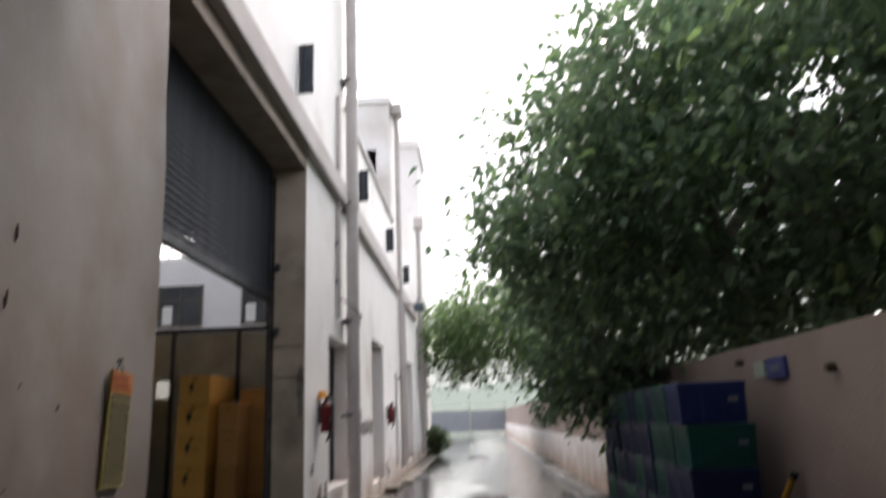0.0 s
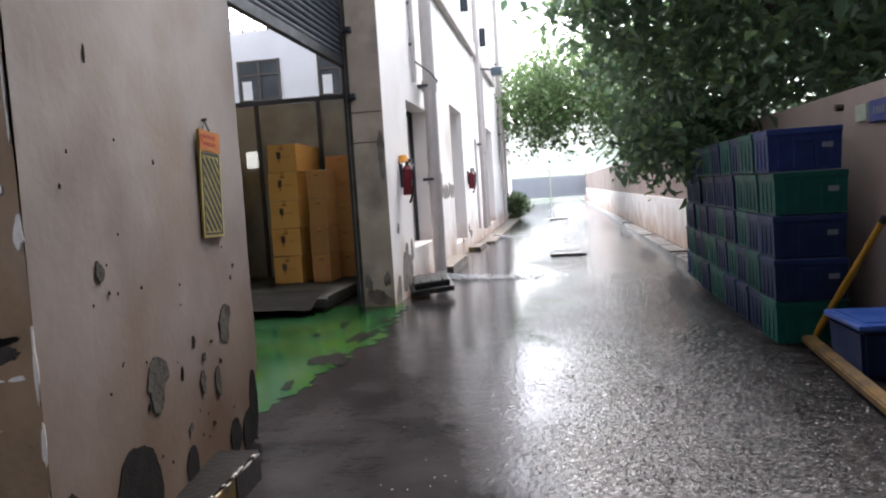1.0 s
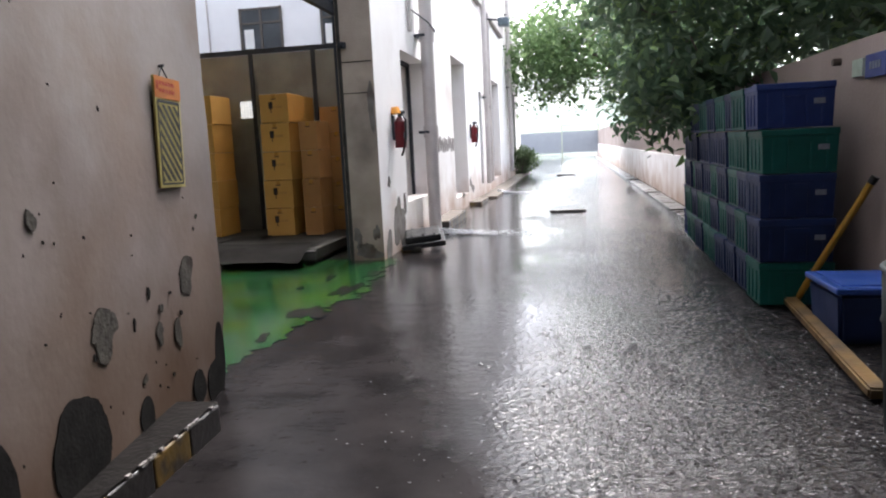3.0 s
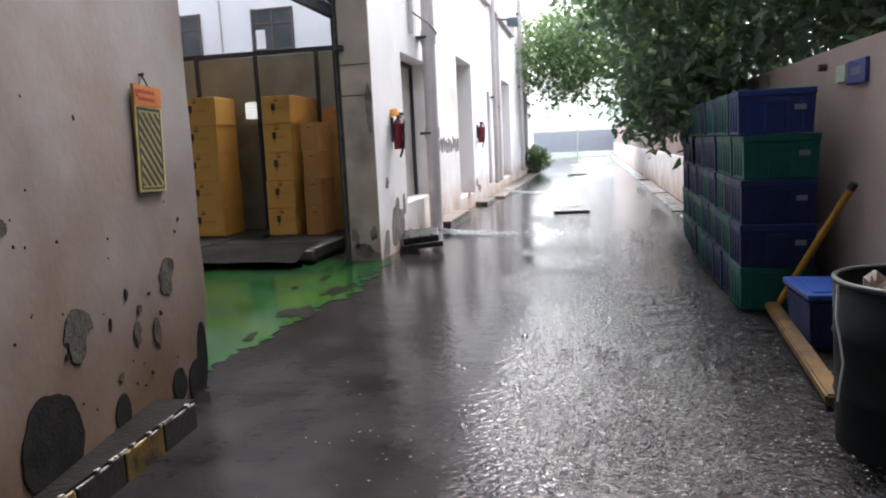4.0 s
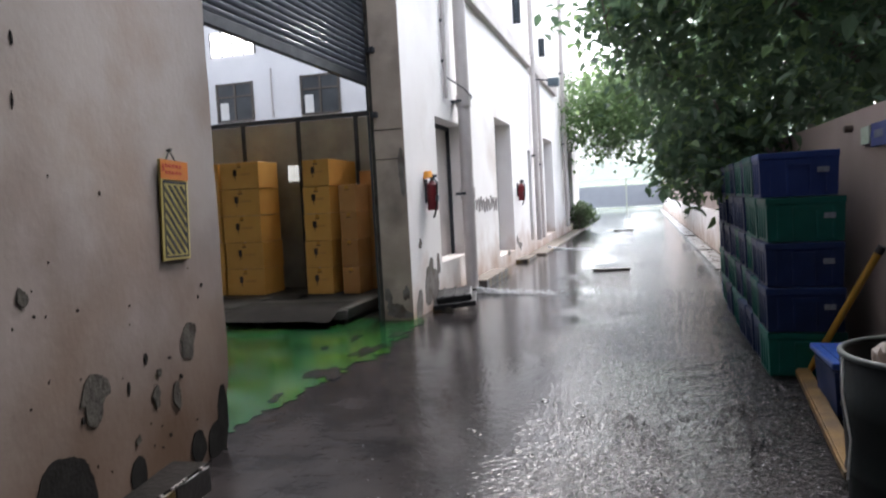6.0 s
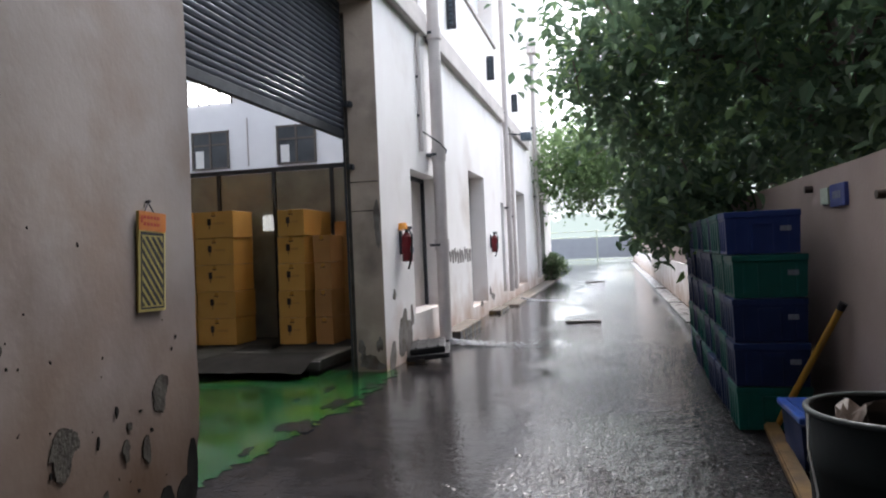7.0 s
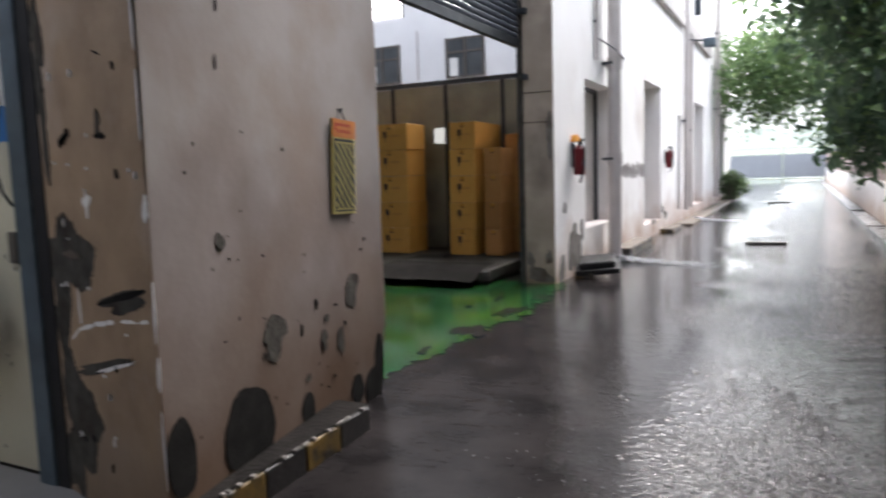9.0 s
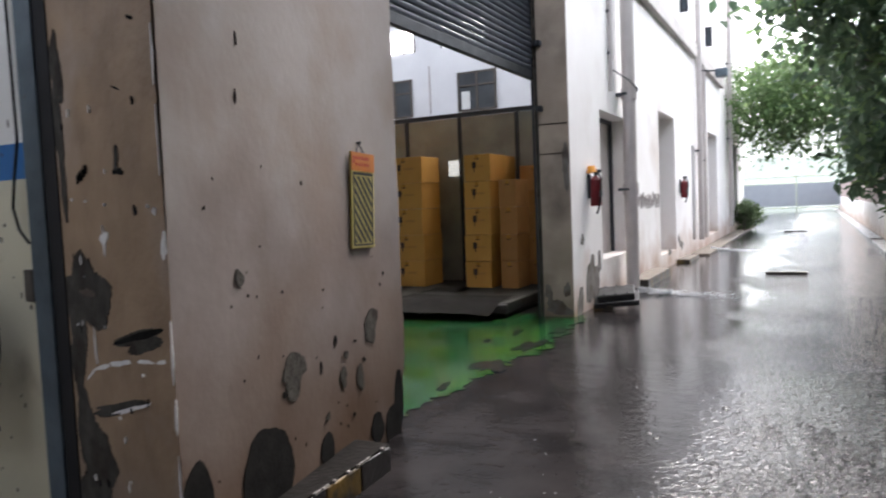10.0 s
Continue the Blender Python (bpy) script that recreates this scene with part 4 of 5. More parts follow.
# ---------- crates ----------
def crate_proto(m, label):
    c = thing("crate", label, "crate", (0, 0, -50), "stacked plastic crates")
    L, D, H = .56, .43, .338
    bm = B()
    t = bmesh.ops.create_cube(bm, size=1.0, matrix=Matrix.Translation((L / 2, D / 2, H / 2)) @ Matrix.Diagonal((L - .016, D - .016, H - .01, 1)))
    for v in t["verts"]:
        if v.co.z < H / 2:
            v.co.x = L / 2 + (v.co.x - L / 2) * .965
            v.co.y = D / 2 + (v.co.y - D / 2) * .955
    body = part("body", bm, m, c)
    for x in (.09, .2, .36, .47):
        bm = B()
        box(bm, x - .008, .006, .03, x + .008, .02, H - .07)
        part("rib", bm, m, body)
    for y in (.1, .21, .32):
        bm = B()
        box(bm, .006, y - .008, .03, .02, y + .008, H - .07)
        part("rib", bm, m, body)
    bm = B()
    box(bm, .003, .003, H - .05, L - .003, D - .003, H, .006)
    part("rim", bm, m, c)
    bm = B()
    box(bm, L * .72, -.003, H * .52, L * .86, .001, H * .64)
    part("sticker", bm, M_TAG, body)
    bm = B()
    box(bm, .19, -.002, H * .70, .37, .012, H * .79)
    part("hand_slot", bm, m, body)
    return c


cb_, cn_, cg_ = crate_proto(M_CRATE_B, "royal blue plastic stacking crate beside the wall"), crate_proto(M_CRATE_N, "navy blue plastic stacking crate beside the wall"), crate_proto(M_CRATE_G, "teal green plastic stacking crate beside the wall")
rnd = random.Random(12)
rows_of = ["GNNGB", "NGNGG", "NNGGN", "NGNNG", "GNGNN", "GGNNG", "NGNNN", "GNGNN", "GGNN"]
kind_of = {"B": cb_, "N": cn_, "G": cg_}
for i, col in enumerate(rows_of):
    for j, ch in enumerate(col):
        dx = rnd.uniform(-.015, .015) - (0.03 if j == 4 else 0)
        copy_thing(kind_of[ch], pose(1.425 + dx + .010 * i, 5.26 + i * .46 + rnd.uniform(-.012, .012), .342 * j + .012, 0, 0, rnd.uniform(-1.5, 1.5)))
for j, p in enumerate((cb_, cn_, cg_)):
    p.matrix_basis = pose(1.55, 5.26 + 9 * .46, .342 * j + .012)

# blue lidded tub
tb = thing("lidded_tub", "blue plastic tub with a lighter blue lid", "tub", (1.63, 4.2, 0))
bm = B()
r = bmesh.ops.create_cube(bm, size=1, matrix=Matrix.Translation((.24, .3, .165)) @ Matrix.Diagonal((.46, .58, .33, 1)))
for v in r["verts"]:
    if v.co.z < .1:
        v.co.x = .24 + (v.co.x - .24) * .9
        v.co.y = .3 + (v.co.y - .3) * .92
bmesh.ops.bevel(bm, geom=bm.edges[:], offset=.025, segments=2, affect='EDGES')
part("tub", bm, M_CRATE_N, tb)
bm = B()
box(bm, -.01, -.01, .33, .49, .61, .375, .012)
box(bm, .04, .05, .375, .44, .55, .385, .004)
part("lid", bm, M_LIDBLUE, tb, "lighter blue lid with a raised panel")

# yellow squeegee leaning on the wall
sq = thing("squeegee", "yellow painted floor squeegee with its handle leaning on the wall", "squeegee", (1.55, 4.6, 0))
bm = B()
a, b = Vector((.13, .80, .05)), Vector((-.06, -1.40, .05))
d = (b - a)
m4 = Matrix.Translation((a + b) / 2) @ Matrix.Rotation(math.atan2(d.y, d.x), 4, 'Z')
r = bmesh.ops.create_cube(bm, size=1, matrix=m4 @ Matrix.Diagonal((d.length, .105, .06, 1)))
bmesh.ops.bevel(bm, geom=bm.edges[:], offset=.012, segments=2, affect='EDGES')
part("board", bm, M_WOODY, sq, "worn ochre board")
bm = B()
tube(bm, (.17, .70, .06), (.575, .45, .97), .026, n=14)
part("handle", bm, M_YELLOW, sq)
bm = B()
tube(bm, (.57, .453, .96), (.595, .438, 1.01), .03, n=14)
part("grip", bm, M_RUBBER, sq)


# bins
def drum(name, label, x, y, r, h, mt, full):
    d = thing(name, label, "bin", (x, y, 0))
    bm = B()
    n = 40
    prof = [(r * .9, 0), (r * .93, h * .3), (r * .955, h * .32), (r * .94, h * .35), (r * .97, h * .66), (r * .995, h * .68), (r * .975, h * .71), (r, h), (r * .955, h), (r * .92, h * .5), (r * .9, h * .3), (0.001, h * .3)]
    ring = [[bm.verts.new((q * math.cos(2 * math.pi * i / n), q * math.sin(2 * math.pi * i / n), z)) for i in range(n)] for q, z in prof]
    for p, q in zip(ring, ring[1:]):
        for i in range(n):
            bm.faces.new((p[i], p[(i + 1) % n], q[(i + 1) % n], q[i]))
    part("drum", bm, mt, d, smooth=True)
    bm = B()
    torus(bm, (0, 0, h), r * .985, .014, "z", 40, 8)
    part("rim", bm, M_RIM, d, "worn pale rim", smooth=True)
    if full:
        rnd = random.Random(8)
        for i in range(9):
            bm = B()
            bmesh.ops.create_icosphere(bm, subdivisions=2, radius=1, matrix=Matrix.Translation((rnd.uniform(-.5, .5) * r, rnd.uniform(-.5, .5) * r, h * .86 + rnd.uniform(-.05, .06)))
                                       @ Euler((rnd.random() * 3, rnd.random() * 3, rnd.random() * 3)).to_matrix().to_4x4() @ Matrix.Diagonal((.16, .1, .03, 1)))
            for v in bm.verts:
                v.co += Vector((noise.noise(v.co * 9), noise.noise(v.co * 9 + Vector((5, 0, 0))), noise.noise(v.co * 9 + Vector((0, 7, 0))))) * .035
            part("scrap", bm, M_SCRAP, d, "crumpled wet brown scrap")
        bm = B()
        path_tube(bm, [(-r * 1.0, -.02, h), (-r * 1.03, -.05, h * .8), (-r * .98, -.1, h * .55), (-r * .99, -.06, h * .3)], .005)
        part("cord", bm, M_FLAKE, d, "pale cord hanging over the rim")
    return d


drum("drum_bin", "dark plastic drum full of wet scrap", 1.68, 2.78, .35, .75, M_BIN, True)
drum("bucket", "dark green bucket beside the drum", 1.82, 2.16, .2, .62, M_BIN, False)

# plaques on the boundary wall
pq = thing("wall_plaque", "small dark blue enamel plate with pale lettering bars", "plaque", (RX - .02, 5.02, 1.72))
bm = B()
box(bm, -.006, 0, 0, .03, .36, .17, .004)
part("plate", bm, M_PLAQUE, pq)
bm = B()
for z0, za in ((.06, .115),):
    for k in range(4):
        box(bm, -.009, .09 + k * .05, z0, -.006, .125 + k * .05, za)
part("lettering", bm, M_TAG, pq)
pq2 = thing("faded_sticker", "faded pale green sticker on the wall", "sticker", (RX - .02, 5.44, 1.75))
bm = B()
box(bm, -.002, 0, 0, .03, .2, .13)
part("sticker", bm, M_PLAQUE2, pq2)
for yy, zz in ((5.95, 1.9), (4.3, 1.75)):
    st_ = thing("wall_stub", "short rusty stub of pipe in the wall", "pipe stub", (RX, yy, zz), "wall stubs")
    bm = B()
    tube(bm, (-.06, 0, 0), (.03, 0, 0), .03)
    part("stub", bm, M_SCRAP, st_)


# ---------- sign on the pier ----------
def clip_rect(poly, a, b, c, d):
    def cut(ps, k, lim, keep_less):
        out = []
        for i, p in enumerate(ps):
            q = ps[(i + 1) % len(ps)]
            pin = (p[k] <= lim) if keep_less else (p[k] >= lim)
            qin = (q[k] <= lim) if keep_less else (q[k] >= lim)
            if pin:
                out.append(p)
            if pin != qin:
                t = (lim - p[k]) / (q[k] - p[k])
                out.append((p[0] + t * (q[0] - p[0]), p[1] + t * (q[1] - p[1])))
        return out
    for k, lim, less in ((0, b, True), (0, a, False), (1, d, True), (1, c, False)):
        poly = cut(poly, k, lim, less)
        if len(poly) < 3:
            return []
    return poly


sg = thing("hanging_sign", "orange headed warning sign with black and yellow diagonal stripes", "sign", (-2.185, 2.985, 1.225))
sg.rotation_euler = (radians(-2.0), radians(1.0), radians(6))
bm = B()
box(bm, 0, 0, 0, .016, .30, .60, .004)
plate = part("board", bm, M_SIGNY, sg)
bm = B()
box(bm, .016, .0, .485, .019, .30, .60)
head = part("header", bm, M_SIGNO, plate, "orange header band")
bm = B()
for z in (.555, .515):
    for k in range(5):
        box(bm, .019, .05 + k * .037, z, .0205, .05 + k * .037 + .026, z + .02)
box(bm, .019, .02, .53, .0205, .04, .575)
part("lettering", bm, M_SIGNR, plate)
bm = B()
for k in range(-3, 14):
    z = .03 + k * .064
    pl = clip_rect([(.035, z + .0), (.265, z - .23), (.265, z - .195), (.035, z + .035)], .035, .265, .035, .45)
    if pl:
        bm.faces.new([bm.verts.new((.0185, u, v)) for u, v in pl])
for a in ((.02, .027, .034, .46), (.266, .027, .28, .46), (.02, .016, .28, .027), (.02, .46, .28, .476)):
    box(bm, .0165, a[0], a[1], .018, a[2], a[3])
part("stripes", bm, M_SIGNK, plate)
bm = B()
path_tube(bm, [(.008, .08, .60), (.0, .13, .66), (.008, .18, .60)], .004)
part("hanging_wire", bm, M_STEEL, sg)
bm = B()
tube(bm, (-.03, .13, .66), (.015, .13, .665), .008)
part("nail", bm, M_STEEL, sg)


# ---------- fire extinguishers ----------
def extinguisher(x, y, z, hooded, label):
    e = thing("fire_extinguisher", label, "extinguisher", (x, y, z), "fire extinguishers")
    bm = B()
    tube(bm, (.1, 0, 0), (.1, 0, .34), .075, n=20)
    tube(bm, (.1, 0, .34), (.1, 0, .40), .075, .03, n=20)
    cyl = part("cylinder", bm, M_RED, e)
    bm = B()
    tube(bm, (.1, 0, .40), (.1, 0, .45), .025)
    box(bm, .07, -.03, .44, .17, .03, .48, .006)
    valve = part("valve", bm, M_STEEL, e)
    bm = B()
    path_tube(bm, [(.14, -.03, .44), (.2, -.1, .36), (.19, -.1, .1), (.15, -.09, -.05), (.12, -.06, -.1)], .014)
    part("hose", bm, M_RUBBER, valve)
    bm = B()
    box(bm, 0.0, -.04, .1, .03, .04, .42, .004)
    part("bracket", bm, M_STEEL, e)
    bm = B()
    box(bm, .1, -.05, .12, .178, .05, .2)
    part("sticker", bm, M_TAG, cyl)
    if hooded:
        bm = B()
        tube(bm, (.05, .0, .44), (.04, 0, .53), .085, .05, n=14)
        part("hood", bm, M_ORANGE, e, "orange plastic hood")


extinguisher(FX, 8.66, 1.38, True, "red fire extinguisher with an orange hood on a wall bracket")
extinguisher(FX, 16.0, 1.42, False, "small red and white fire extinguisher on the wall")

# graffiti-like grey scrawl, unreadable
gr = thing("wall_scrawl", "grey smeared illegible scrawl on the white wall", "wall marking", (FX + .004, 11.5, 1.2))
bm = B()
rnd = random.Random(21)
for k in range(9):
    y = .1 + k * .22
    path_tube(bm, [(0, y, .32 + rnd.uniform(-.04, .04)), (0, y + .06, .1 + rnd.uniform(-.04, .04)), (0, y + .14, .26 + rnd.uniform(-.06, .06))], .019, 5)
part("strokes", bm, M_RECESS, gr)

# ---------- tray by the pillar, stick and bricks on the lane ----------
tr = thing("black_tray", "upturned black plastic tray by the pillar foot", "tray", (-2.0, 8.85, .075))
tr.rotation_euler = (radians(4), radians(-5), radians(12))
bm = B()
box(bm, -.29, -.36, .0, .29, .36, .07, .012)
box(bm, -.24, -.3, .07, .24, .3, .16, .02)
part("tray", bm, M_RUBBER, tr)
bm = B()
for x in (-.15, 0, .15):
    box(bm, x - .012, -.3, .16, x + .012, .3, .175)
part("ribs", bm, M_RUBBER, tr)
bk = thing("brick", "ochre broken brick under the tray", "brick", (-2.1, 8.55, 0))
bm = B()
box(bm, -.13, -.08, 0, .13, .08, .07, .012)
part("block", bm, M_KERBY, bk)
st = thing("wooden_stick", "dark wet wooden plank lying in the puddle", "plank", (-.07, 13.18, 0))
bm = B()
box(bm, -.34, -.06, 0, .34, .06, .05, .01)
part("plank", bm, M_DARKWOOD, st)
st2 = thing("wooden_stick", "dark wet batten lying on the far lane", "plank", (-.19, 27.5, 0))
bm = B()
box(bm, -.38, -.05, 0, .38, .05, .05, .01)
part("plank", bm, M_DARKWOOD, st2)

# water gushing from the pipe feet
def gush(x, y, w, seed):
    s = thing("water_gush", "white rain water gushing from a pipe foot", "water", (x, y, .0))
    rnd = random.Random(seed)
    bm = B()
    for i in range(620):
        u = rnd.random() ** 1.5
        a = rnd.gauss(0, .22) - .10
        p = Vector((u * w * math.cos(a), u * w * .8 * math.sin(a), .006 + .10 * (1 - u) ** 3 * rnd.random()))
        bmesh.ops.create_icosphere(bm, subdivisions=1, radius=rnd.uniform(.004, .017) * (1.15 - .7 * u),
                                   matrix=Matrix.Translation(p) @ Matrix.Rotation(a, 4, 'Z') @ Matrix.Diagonal((2.6, 1.0, .4, 1)))
    tagged(part("foam", bm, M_FOAM, s, smooth=True), kind="stuff")


gush(-2.02, 10.3, 1.9, 1)
gush(-2.0, 19.0, 1.2, 2)

# raindrops splashing on the wet lane, coloured pale to stand in for sky glints
rg0 = np.random.default_rng(40)
cnt = 5200
px, py = rg0.uniform(-1.9, 1.9, cnt), 1.2 + 9.5 * rg0.random(cnt) ** 1.25
ok = rg0.random(cnt) < np.clip((px + 1.1) / 1.7, .025, 1)
px, py = px[ok], py[ok]
rr = rg0.uniform(.002, .0065, len(px))
octa = np.array([(1, 0, 0), (0, 1, 0), (-1, 0, 0), (0, -1, 0), (0, 0, .8), (0, 0, -.6)])
fc = np.array([(0, 1, 4), (1, 2, 4), (2, 3, 4), (3, 0, 4), (1, 0, 5), (2, 1, 5), (3, 2, 5), (0, 3, 5)])
gz = np.array([ground_z(a, b) for a, b in zip(px, py)])
vv = (octa[None] * rr[:, None, None] * np.array([1.5, 1.2, .7])[None, None] + np.stack([px, py, gz + .004], 1)[:, None]).reshape(-1, 3)
ff = (fc[None] + (np.arange(len(px)) * 6)[:, None, None]).reshape(-1, 3)
me = bpy.data.meshes.new("rain_splash")
me.from_pydata(vv.tolist(), [], ff.tolist())
me.materials.append(M_DROP)
tagged(new("rain_splash", me), "tiny raindrops splashing on the wet asphalt, coloured pale for their sky glints", "rain drops", kind="stuff")

# rings that the drops raise in the water
rg1 = np.random.default_rng(41)
cnt = 700
cx, cy = rg1.uniform(-1.5, 1.6, cnt), 1.3 + 3.4 * rg1.random(cnt)
ok = rg1.random(cnt) < np.clip((cx + .8) / 2.0, .015, 1)
cx, cy = cx[ok], cy[ok]
cr = rg1.uniform(.010, .034, len(cx))
ang = np.linspace(0, 2 * np.pi, 14, endpoint=False)
rv, rf = [], []
for x, y, r in zip(cx, cy, cr):
    o, z = len(rv), ground_z(x, y) + .0008
    for k, (q, up) in enumerate(((1.0, 0.0), (.82, .16), (.62, 0.0))):
        rv += [(x + r * q * math.cos(a), y + r * q * math.sin(a), z + up * r) for a in ang]
    for k in range(2):
        for i in range(14):
            rf.append((o + k * 14 + i, o + k * 14 + (i + 1) % 14, o + k * 14 + 14 + (i + 1) % 14, o + k * 14 + 14 + i))
me = bpy.data.meshes.new("rain_ripple")
me.from_pydata(rv, [], rf)
me.materials.append(M_GROUND)
for f in me.polygons:
    f.use_smooth = True
tagged(new("rain_ripple", me), "small round ripples raised by rain on the wet lane", "ripples", kind="stuff")

# ---------- near bay: steel guide, cross wall, fan ----------
# solid black strip stands in for the shade inside the gap
bm = B()
box(bm, -3.03, 1.61, -.3, -2.931, 1.75, 4.0)
setting("trim_gap", bm, M_BLACK, "black strip put in for the shaded gap beside the steel door guide", "door guide")
bm = B()
box(bm, -3.17, 1.60, -.3, -3.032, 1.66, 4.0, .006)
box(bm, -3.17, 1.662, -.3, -3.15, 1.76, 4.0)
setting("trim_guide", bm, M_ANGLE, "blue grey steel door guide, dented at the edge", "door guide")
bay = thing("wall_bay", "cream and white bay wall with a blue painted band", "wall", kind="structure")
for z0, z1, mt, nm in ((-.3, 1.70, M_CREAM, "lower_paint"), (1.70, 1.89, M_BLUEBAND, "blue_band"), (1.89, 8, M_WHITE, "upper_paint")):
    bm = B()
    box(bm, -12, 1.70, z0, -3.172, 1.718, z1)
    part(nm, bm, mt, bay)
bm = B()
box(bm, -12.2, -8, -.3, -12, 1.7, 5)
setting("wall_bay_back", bm, M_CREAM, "back wall of the near bay", "wall")
bm = B()
box(bm, -12, -8.2, -.3, -2.7, -8, 5)
setting("wall_bay_side", bm, M_CREAM, "side wall of the near bay", "wall")
# roof gap added so the sky brightens the bay wall
bm = B()
box(bm, -12, -8, 5, -2.72, -4.0, 5.2)
box(bm, -12, 1.2, 5, -2.72, 1.698, 5.2)
box(bm, -12, -4.0, 5, -9.0, 1.2, 5.2)
box(bm, -3.4, -4.0, 5, -2.72, 1.2, 5.2)
setting("ceiling_bay", bm, M_WHITE, "ceiling of the near bay with an unseen gap added to light it", "ceiling")

rnd = random.Random(61)
bm = B()
for k in range(46):
    blob_y(bm, rnd.uniform(-4.3, -3.2), rnd.uniform(-.1, 2.3), rnd.uniform(.004, .014), rnd.uniform(.005, .02), 1.70, 700 + k, 14, .4, .0012)
part("dirt_spot", bm, M_SCRAP, bay, "small brown dirt spots")
fan = thing("wall_fan", "large black industrial wall fan with a wire guard", "fan", (-3.82, 1.47, .84))
for R, yy in ((.36, 0), (.365, .06), (.33, -.07), (.30, -.086), (.27, -.1), (.24, -.111), (.21, -.12), (.18, -.126), (.15, -.13), (.12, -.133), (.09, -.135), (.33, .12), (.22, .15)):
    bm = B()
    torus(bm, (0, yy, 0), R, .006, "y", 40, 5)
    part("guard_ring", bm, M_RUBBER, fan)
for i in range(56):
    bm = B()
    a = 2 * math.pi * i / 56
    c, s = math.cos(a), math.sin(a)
    c2, s2 = math.cos(a + .35), math.sin(a + .35)
    path_tube(bm, [(.05 * c2, -.137, .05 * s2), (.21 * (c + c2) / 2, -.12, .21 * (s + s2) / 2), (.33 * c, -.07, .33 * s), (.362 * c, 0, .362 * s), (.33 * c, .12, .33 * s)], .003, 4)
    part("guard_wire", bm, M_RUBBER, fan)
bm = B()
tube(bm, (0, -.06, 0), (0, .18, 0), .085, n=20)
part("motor", bm, M_RUBBER, fan)
for k in range(3):
    bm = B()
    a0 = k * 2 * math.pi / 3
    rows = []
    for i in range(7):
        rr = .07 + .25 * i / 6
        wd = .5 + .35 * math.sin(i / 6 * 3.0)
        rows.append([bm.verts.new((rr * math.cos(a0 + wd * (j / 4 - .5) * 1.6), -.02 + .06 * (j / 4 - .5), rr * math.sin(a0 + wd * (j / 4 - .5) * 1.6))) for j in range(5)])
    for p, q in zip(rows, rows[1:]):
        for j in range(4):
            bm.faces.new((p[j], p[j + 1], q[j + 1], q[j]))
    part("blade", bm, M_STEEL, fan, smooth=True)
bm = B()
tube(bm, (0, .15, 0), (0, .235, 0), .03)
box(bm, -.08, .21, -.12, .08, .232, .12, .01)
part("wall_mount", bm, M_STEEL, fan)

cbl = thing("hanging_cable", "black cable hanging loose on the bay wall", "cable", (-3.36, 1.69, 0))
bm = B()
path_tube(bm, [(.0, 0, 3.2), (.01, -.01, 2.6), (.015, -.01, 2.2), (.035, -.02, 1.9), (0, -.03, 1.7), (-.03, -.03, 1.55), (.01, -.03, 1.43), (.07, -.02, 1.36)], .008)
part("cable", bm, M_RUBBER, cbl)
swb = thing("wall_socket", "dirty dark wall socket", "socket", (-3.33, 1.70, 1.05))
bm = B()
box(bm, -.035, -.03, 0, .035, 0, .17, .006)
part("plate", bm, M_FRAME, swb)


# ---------- foliage ----------
def leaves(centres, per, spread, size, seed, droop=0.35):
    """Vertices and faces of many folded leaves round the given twig ends."""
    rg = np.random.default_rng(seed)
    c = np.repeat(np.array(centres), per, axis=0)
    n = len(c)
    p = c + rg.normal(0, 1, (n, 3)) * spread
    yaw = rg.uniform(0, 2 * np.pi, n)
    dip = rg.normal(-droop, .45, n)
    d = np.stack([np.cos(yaw) * np.cos(dip), np.sin(yaw) * np.cos(dip), np.sin(dip)], 1)
    side = np.cross(d, np.array([0, 0, 1.0]) + rg.normal(0, .35, (n, 3)))
    side /= np.linalg.norm(side, axis=1)[:, None]
    up = np.cross(side, d)
    s = (size * rg.uniform(.6, 1.35, n))[:, None]
    w = .30
    a, b = p, p + d * s - up * s * .12
    l1, r1 = p + d * s * .35 + side * s * w + up * s * .10, p + d * s * .35 - side * s * w + up * s * .10
    l2, r2 = p + d * s * .72 + side * s * w * .62 + up * s * .03, p + d * s * .72 - side * s * w * .62 + up * s * .03
    v = np.stack([a, l1, l2, b, r2, r1], 1).reshape(-1, 3)
    i = np.arange(n)[:, None] * 6
    f = np.concatenate([i + np.array([[0, 1, 2, 3]]), i + np.array([[0, 3, 4, 5]])], 0)
    return v, f


def leaf_mesh(name, v, f, material):
    me = bpy.data.meshes.new(name)
    me.from_pydata(v.tolist(), [], f.tolist())
    me.materials.append(material)
    return me


def twig_ends(lumps, count, seed, keep=None):
    """Twig ends scattered in the shells of several uneven lumps (centre, radii)."""
    rg = random.Random(seed)
    out = []
    vol = [r[0] * r[1] * r[2] for _, r in lumps]
    while len(out) < count:
        (c, r) = rg.choices(lumps, vol)[0]
        u = Vector((rg.gauss(0, 1), rg.gauss(0, 1), rg.gauss(0, 1))).normalized()
        k = rg.random() ** .42
        p = Vector((c[0] + u.x * r[0] * k, c[1] + u.y * r[1] * k, c[2] + u.z * r[2] * k))
        if noise.noise(p * .9 + Vector((seed, 0, 0))) < -.16:
            continue
        if keep and not keep(p):
            continue
        out.append(tuple(p))
    return out


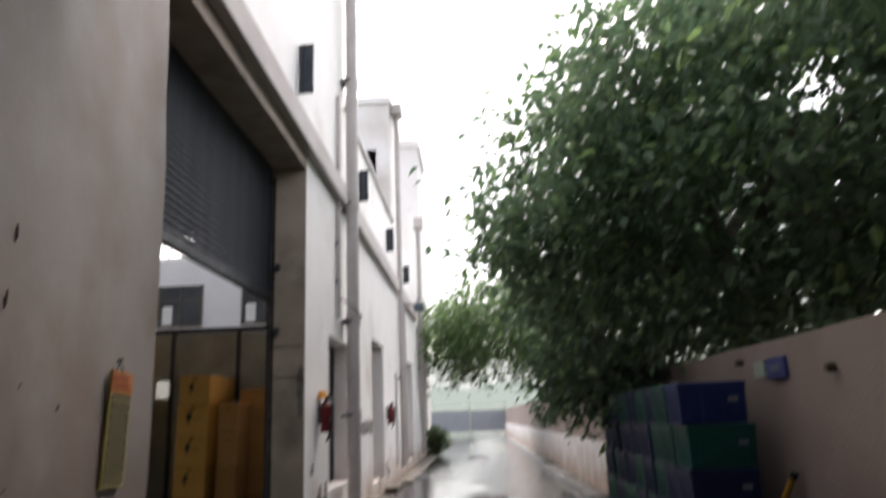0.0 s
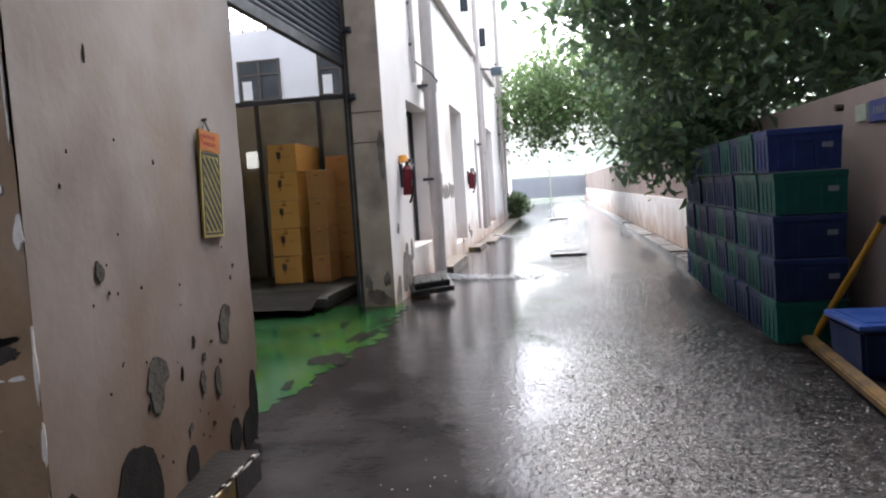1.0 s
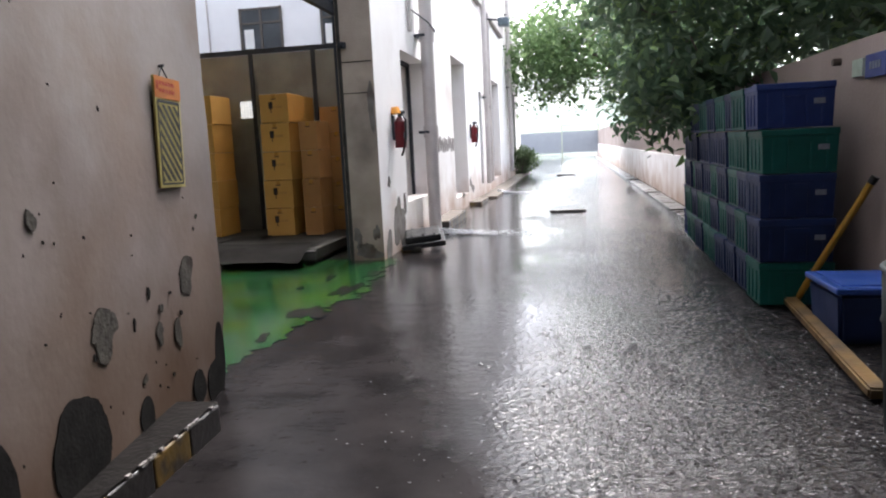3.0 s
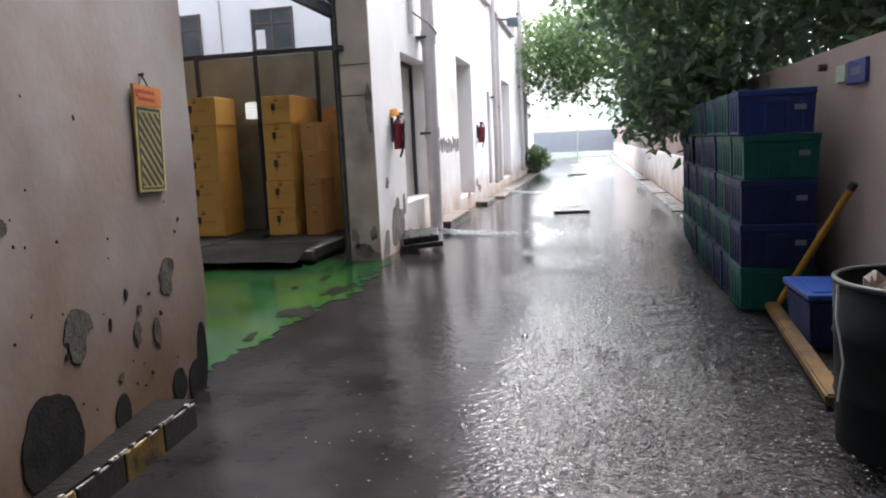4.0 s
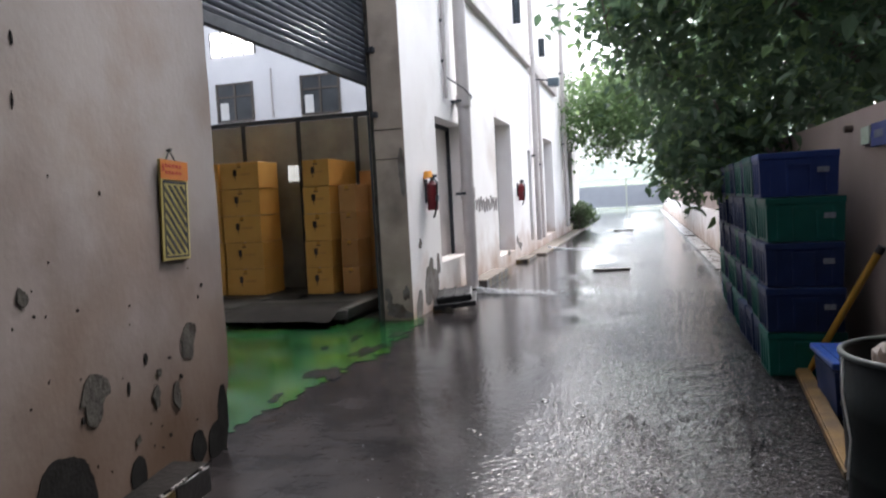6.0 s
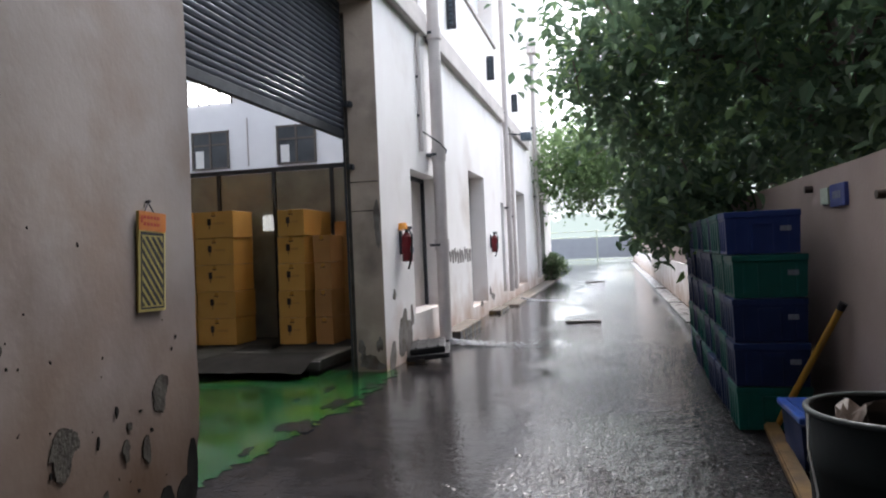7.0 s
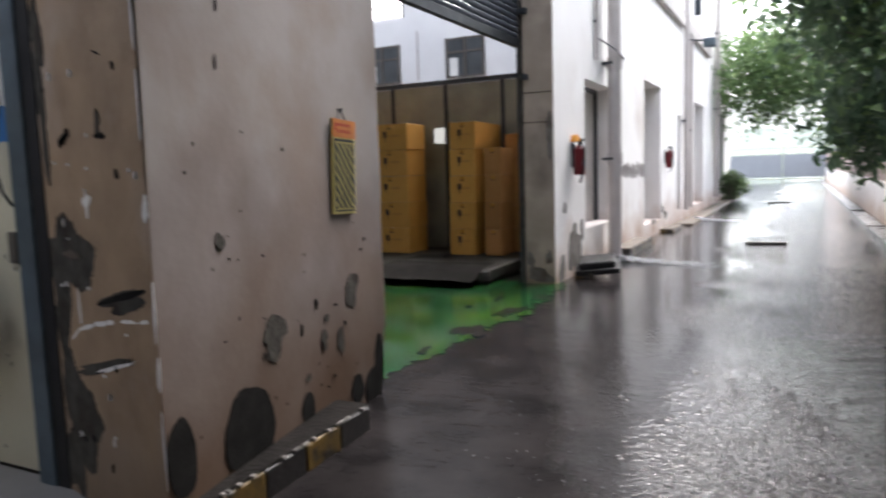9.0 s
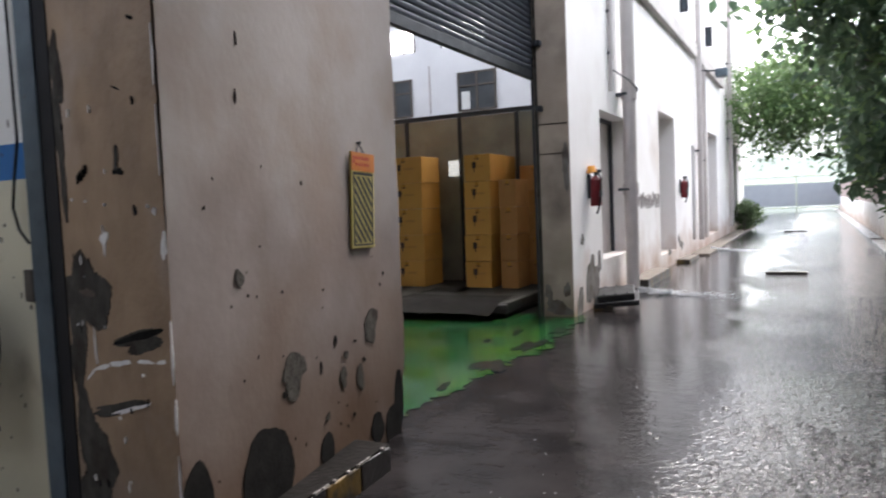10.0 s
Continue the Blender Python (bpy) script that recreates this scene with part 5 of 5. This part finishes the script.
def tree(label, foot, limbs, lumps, ends, per, spread, size, material, seed, keep=None, sprays=()):
    t = thing("tree", label, "tree", foot)
    bm = B()
    fx, fy, fz = foot
    r0 = .24
    trunk = limbs[0]
    for k, (a, b) in enumerate(zip(trunk, trunk[1:])):
        tube(bm, Vector(a) - Vector(foot), Vector(b) - Vector(foot), r0 * .8 ** k, r0 * .8 ** (k + 1), 12)
    part("trunk", bm, M_BARK, t)
    for lm in limbs[1:]:
        bm = B()
        for k, (a, b) in enumerate(zip(lm, lm[1:])):
            tube(bm, Vector(a) - Vector(foot), Vector(b) - Vector(foot), .11 * .62 ** k, .11 * .62 ** (k + 1), 8)
        part("limb", bm, M_BARK, t)
    c = twig_ends(lumps, ends, seed, keep) + list(sprays)
    v, f = leaves(c, per, spread, size, seed)
    o = new("crown", leaf_mesh("crown", v - np.array(foot), f, material))
    o.parent = t
    # fine twigs inside the crown
    bm = B()
    rg = random.Random(seed + 1)
    for p in c[::9]:
        a = Vector(p)
        b = a + Vector((rg.uniform(-.3, .5), rg.uniform(-.4, .4), rg.uniform(-.1, .5)))
        tube(bm, a - Vector(foot), b - Vector(foot), .006, .012, 4, False)
    tagged(part("twig_work", bm, M_BARK, t), kind="stuff")
    return t


def over_wall(p):
    """The crown's reach: above the wall, and over the lane as far as its sloping skirt."""
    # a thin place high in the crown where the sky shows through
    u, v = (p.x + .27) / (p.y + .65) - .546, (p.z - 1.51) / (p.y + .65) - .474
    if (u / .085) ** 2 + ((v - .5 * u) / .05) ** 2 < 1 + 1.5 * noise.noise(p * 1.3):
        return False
    if p.x > 2.0:
        return p.z > 2.05
    reach = np.interp(p.z, (1.5, 1.9, 2.6, 3.0, 3.4, 4.2, 5.0, 6.0, 6.6, 7.6), (1.4, .85, .6, .4, .05, -.4, -.6, -.3, .9, 3))
    side = (p.x - .35) * 9.1 / (p.y + .65) + .35
    low = 2.25 - .3 * smooth_step(.5, 1.6, p.x) + 0.5 * noise.noise((p.x * 1.3, p.y * .9, 4))
    return p.z > low and side > reach + .45 * noise.noise((p.z * 1.4, p.y * .7, 8))


rg = random.Random(31)
sprays = []
for k in range(40):
    x, y = rg.uniform(.95, 2.1), rg.uniform(7.6, 11.5)
    z = 2.3
    for q in range(5):
        sprays.append((x + rg.uniform(-.12, .12), y + rg.uniform(-.12, .12), z - q * rg.uniform(.1, .2)))
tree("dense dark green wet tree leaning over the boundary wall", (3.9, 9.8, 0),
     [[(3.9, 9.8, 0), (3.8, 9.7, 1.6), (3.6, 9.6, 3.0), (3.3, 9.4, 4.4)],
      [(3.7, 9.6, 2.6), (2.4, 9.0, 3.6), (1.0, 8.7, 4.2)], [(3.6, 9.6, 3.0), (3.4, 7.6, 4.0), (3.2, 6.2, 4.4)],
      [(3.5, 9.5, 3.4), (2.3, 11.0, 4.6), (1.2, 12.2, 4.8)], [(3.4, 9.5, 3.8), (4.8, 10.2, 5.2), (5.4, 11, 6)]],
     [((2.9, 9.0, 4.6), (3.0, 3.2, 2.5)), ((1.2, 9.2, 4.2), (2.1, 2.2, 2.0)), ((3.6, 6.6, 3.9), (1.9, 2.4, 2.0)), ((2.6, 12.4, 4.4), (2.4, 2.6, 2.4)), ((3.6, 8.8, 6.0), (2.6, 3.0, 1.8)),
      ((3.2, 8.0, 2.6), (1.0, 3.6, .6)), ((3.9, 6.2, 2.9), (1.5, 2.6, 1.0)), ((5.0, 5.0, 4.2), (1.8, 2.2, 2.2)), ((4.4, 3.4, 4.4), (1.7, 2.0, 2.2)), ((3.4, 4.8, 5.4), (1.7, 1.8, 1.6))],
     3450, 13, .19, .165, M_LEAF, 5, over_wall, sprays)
tree("dark green tree behind the boundary wall", (4.6, 17.5, 0),
     [[(4.6, 17.5, 0), (4.5, 17.3, 2), (4.2, 17, 3.6)], [(4.4, 17.3, 2.6), (3.2, 16.5, 4), (2.2, 16, 4.6)]],
     [((3.4, 16.8, 4.2), (2.2, 2.8, 2.1)), ((5.4, 18, 5), (2.6, 3, 2.4))],
     900, 14, .2, .15, M_LEAF, 8, over_wall)
tree("lighter green tree further along the lane, partly paled for rain haze", (3.2, 29.0, 0),
     [[(3.2, 29, 0), (3.1, 28.8, 2.2), (2.8, 28.4, 4)], [(3.0, 28.8, 2.6), (1.2, 27.6, 4.4), (0, 27, 5)], [(2.9, 28.6, 3.2), (3.4, 31, 5)]],
     [((1.6, 28.0, 5.0), (3.4, 3.0, 2.3)), ((-1.1, 27.6, 4.5), (1.8, 2.4, 1.7)), ((-0.6, 31, 5.2), (1.6, 2.2, 1.6)), ((3.6, 31, 5.6), (2.6, 3, 2.6))],
     1900, 12, .3, .2, M_LEAF2, 9, lambda p: p.z > 2.9)
sh = thing("shrub", "grassy green shrub at the foot of the wall", "shrub", (-2.0, 29.5, .1))
c = twig_ends([((0, 0, .45), (.5, 1.3, .5))], 90, 14)
v, f = leaves(c, 12, .14, .16, 14, -.6)
o = new("leaves", leaf_mesh("leaves", v, f, M_LEAF3))
o.parent = sh
bm = B()
for k in range(7):
    tube(bm, (0, -.9 + .3 * k, -.02), (rg.uniform(-.3, .3), -.9 + .3 * k, .6), .015, .006, 5)
part("stems", bm, M_BARK, sh)
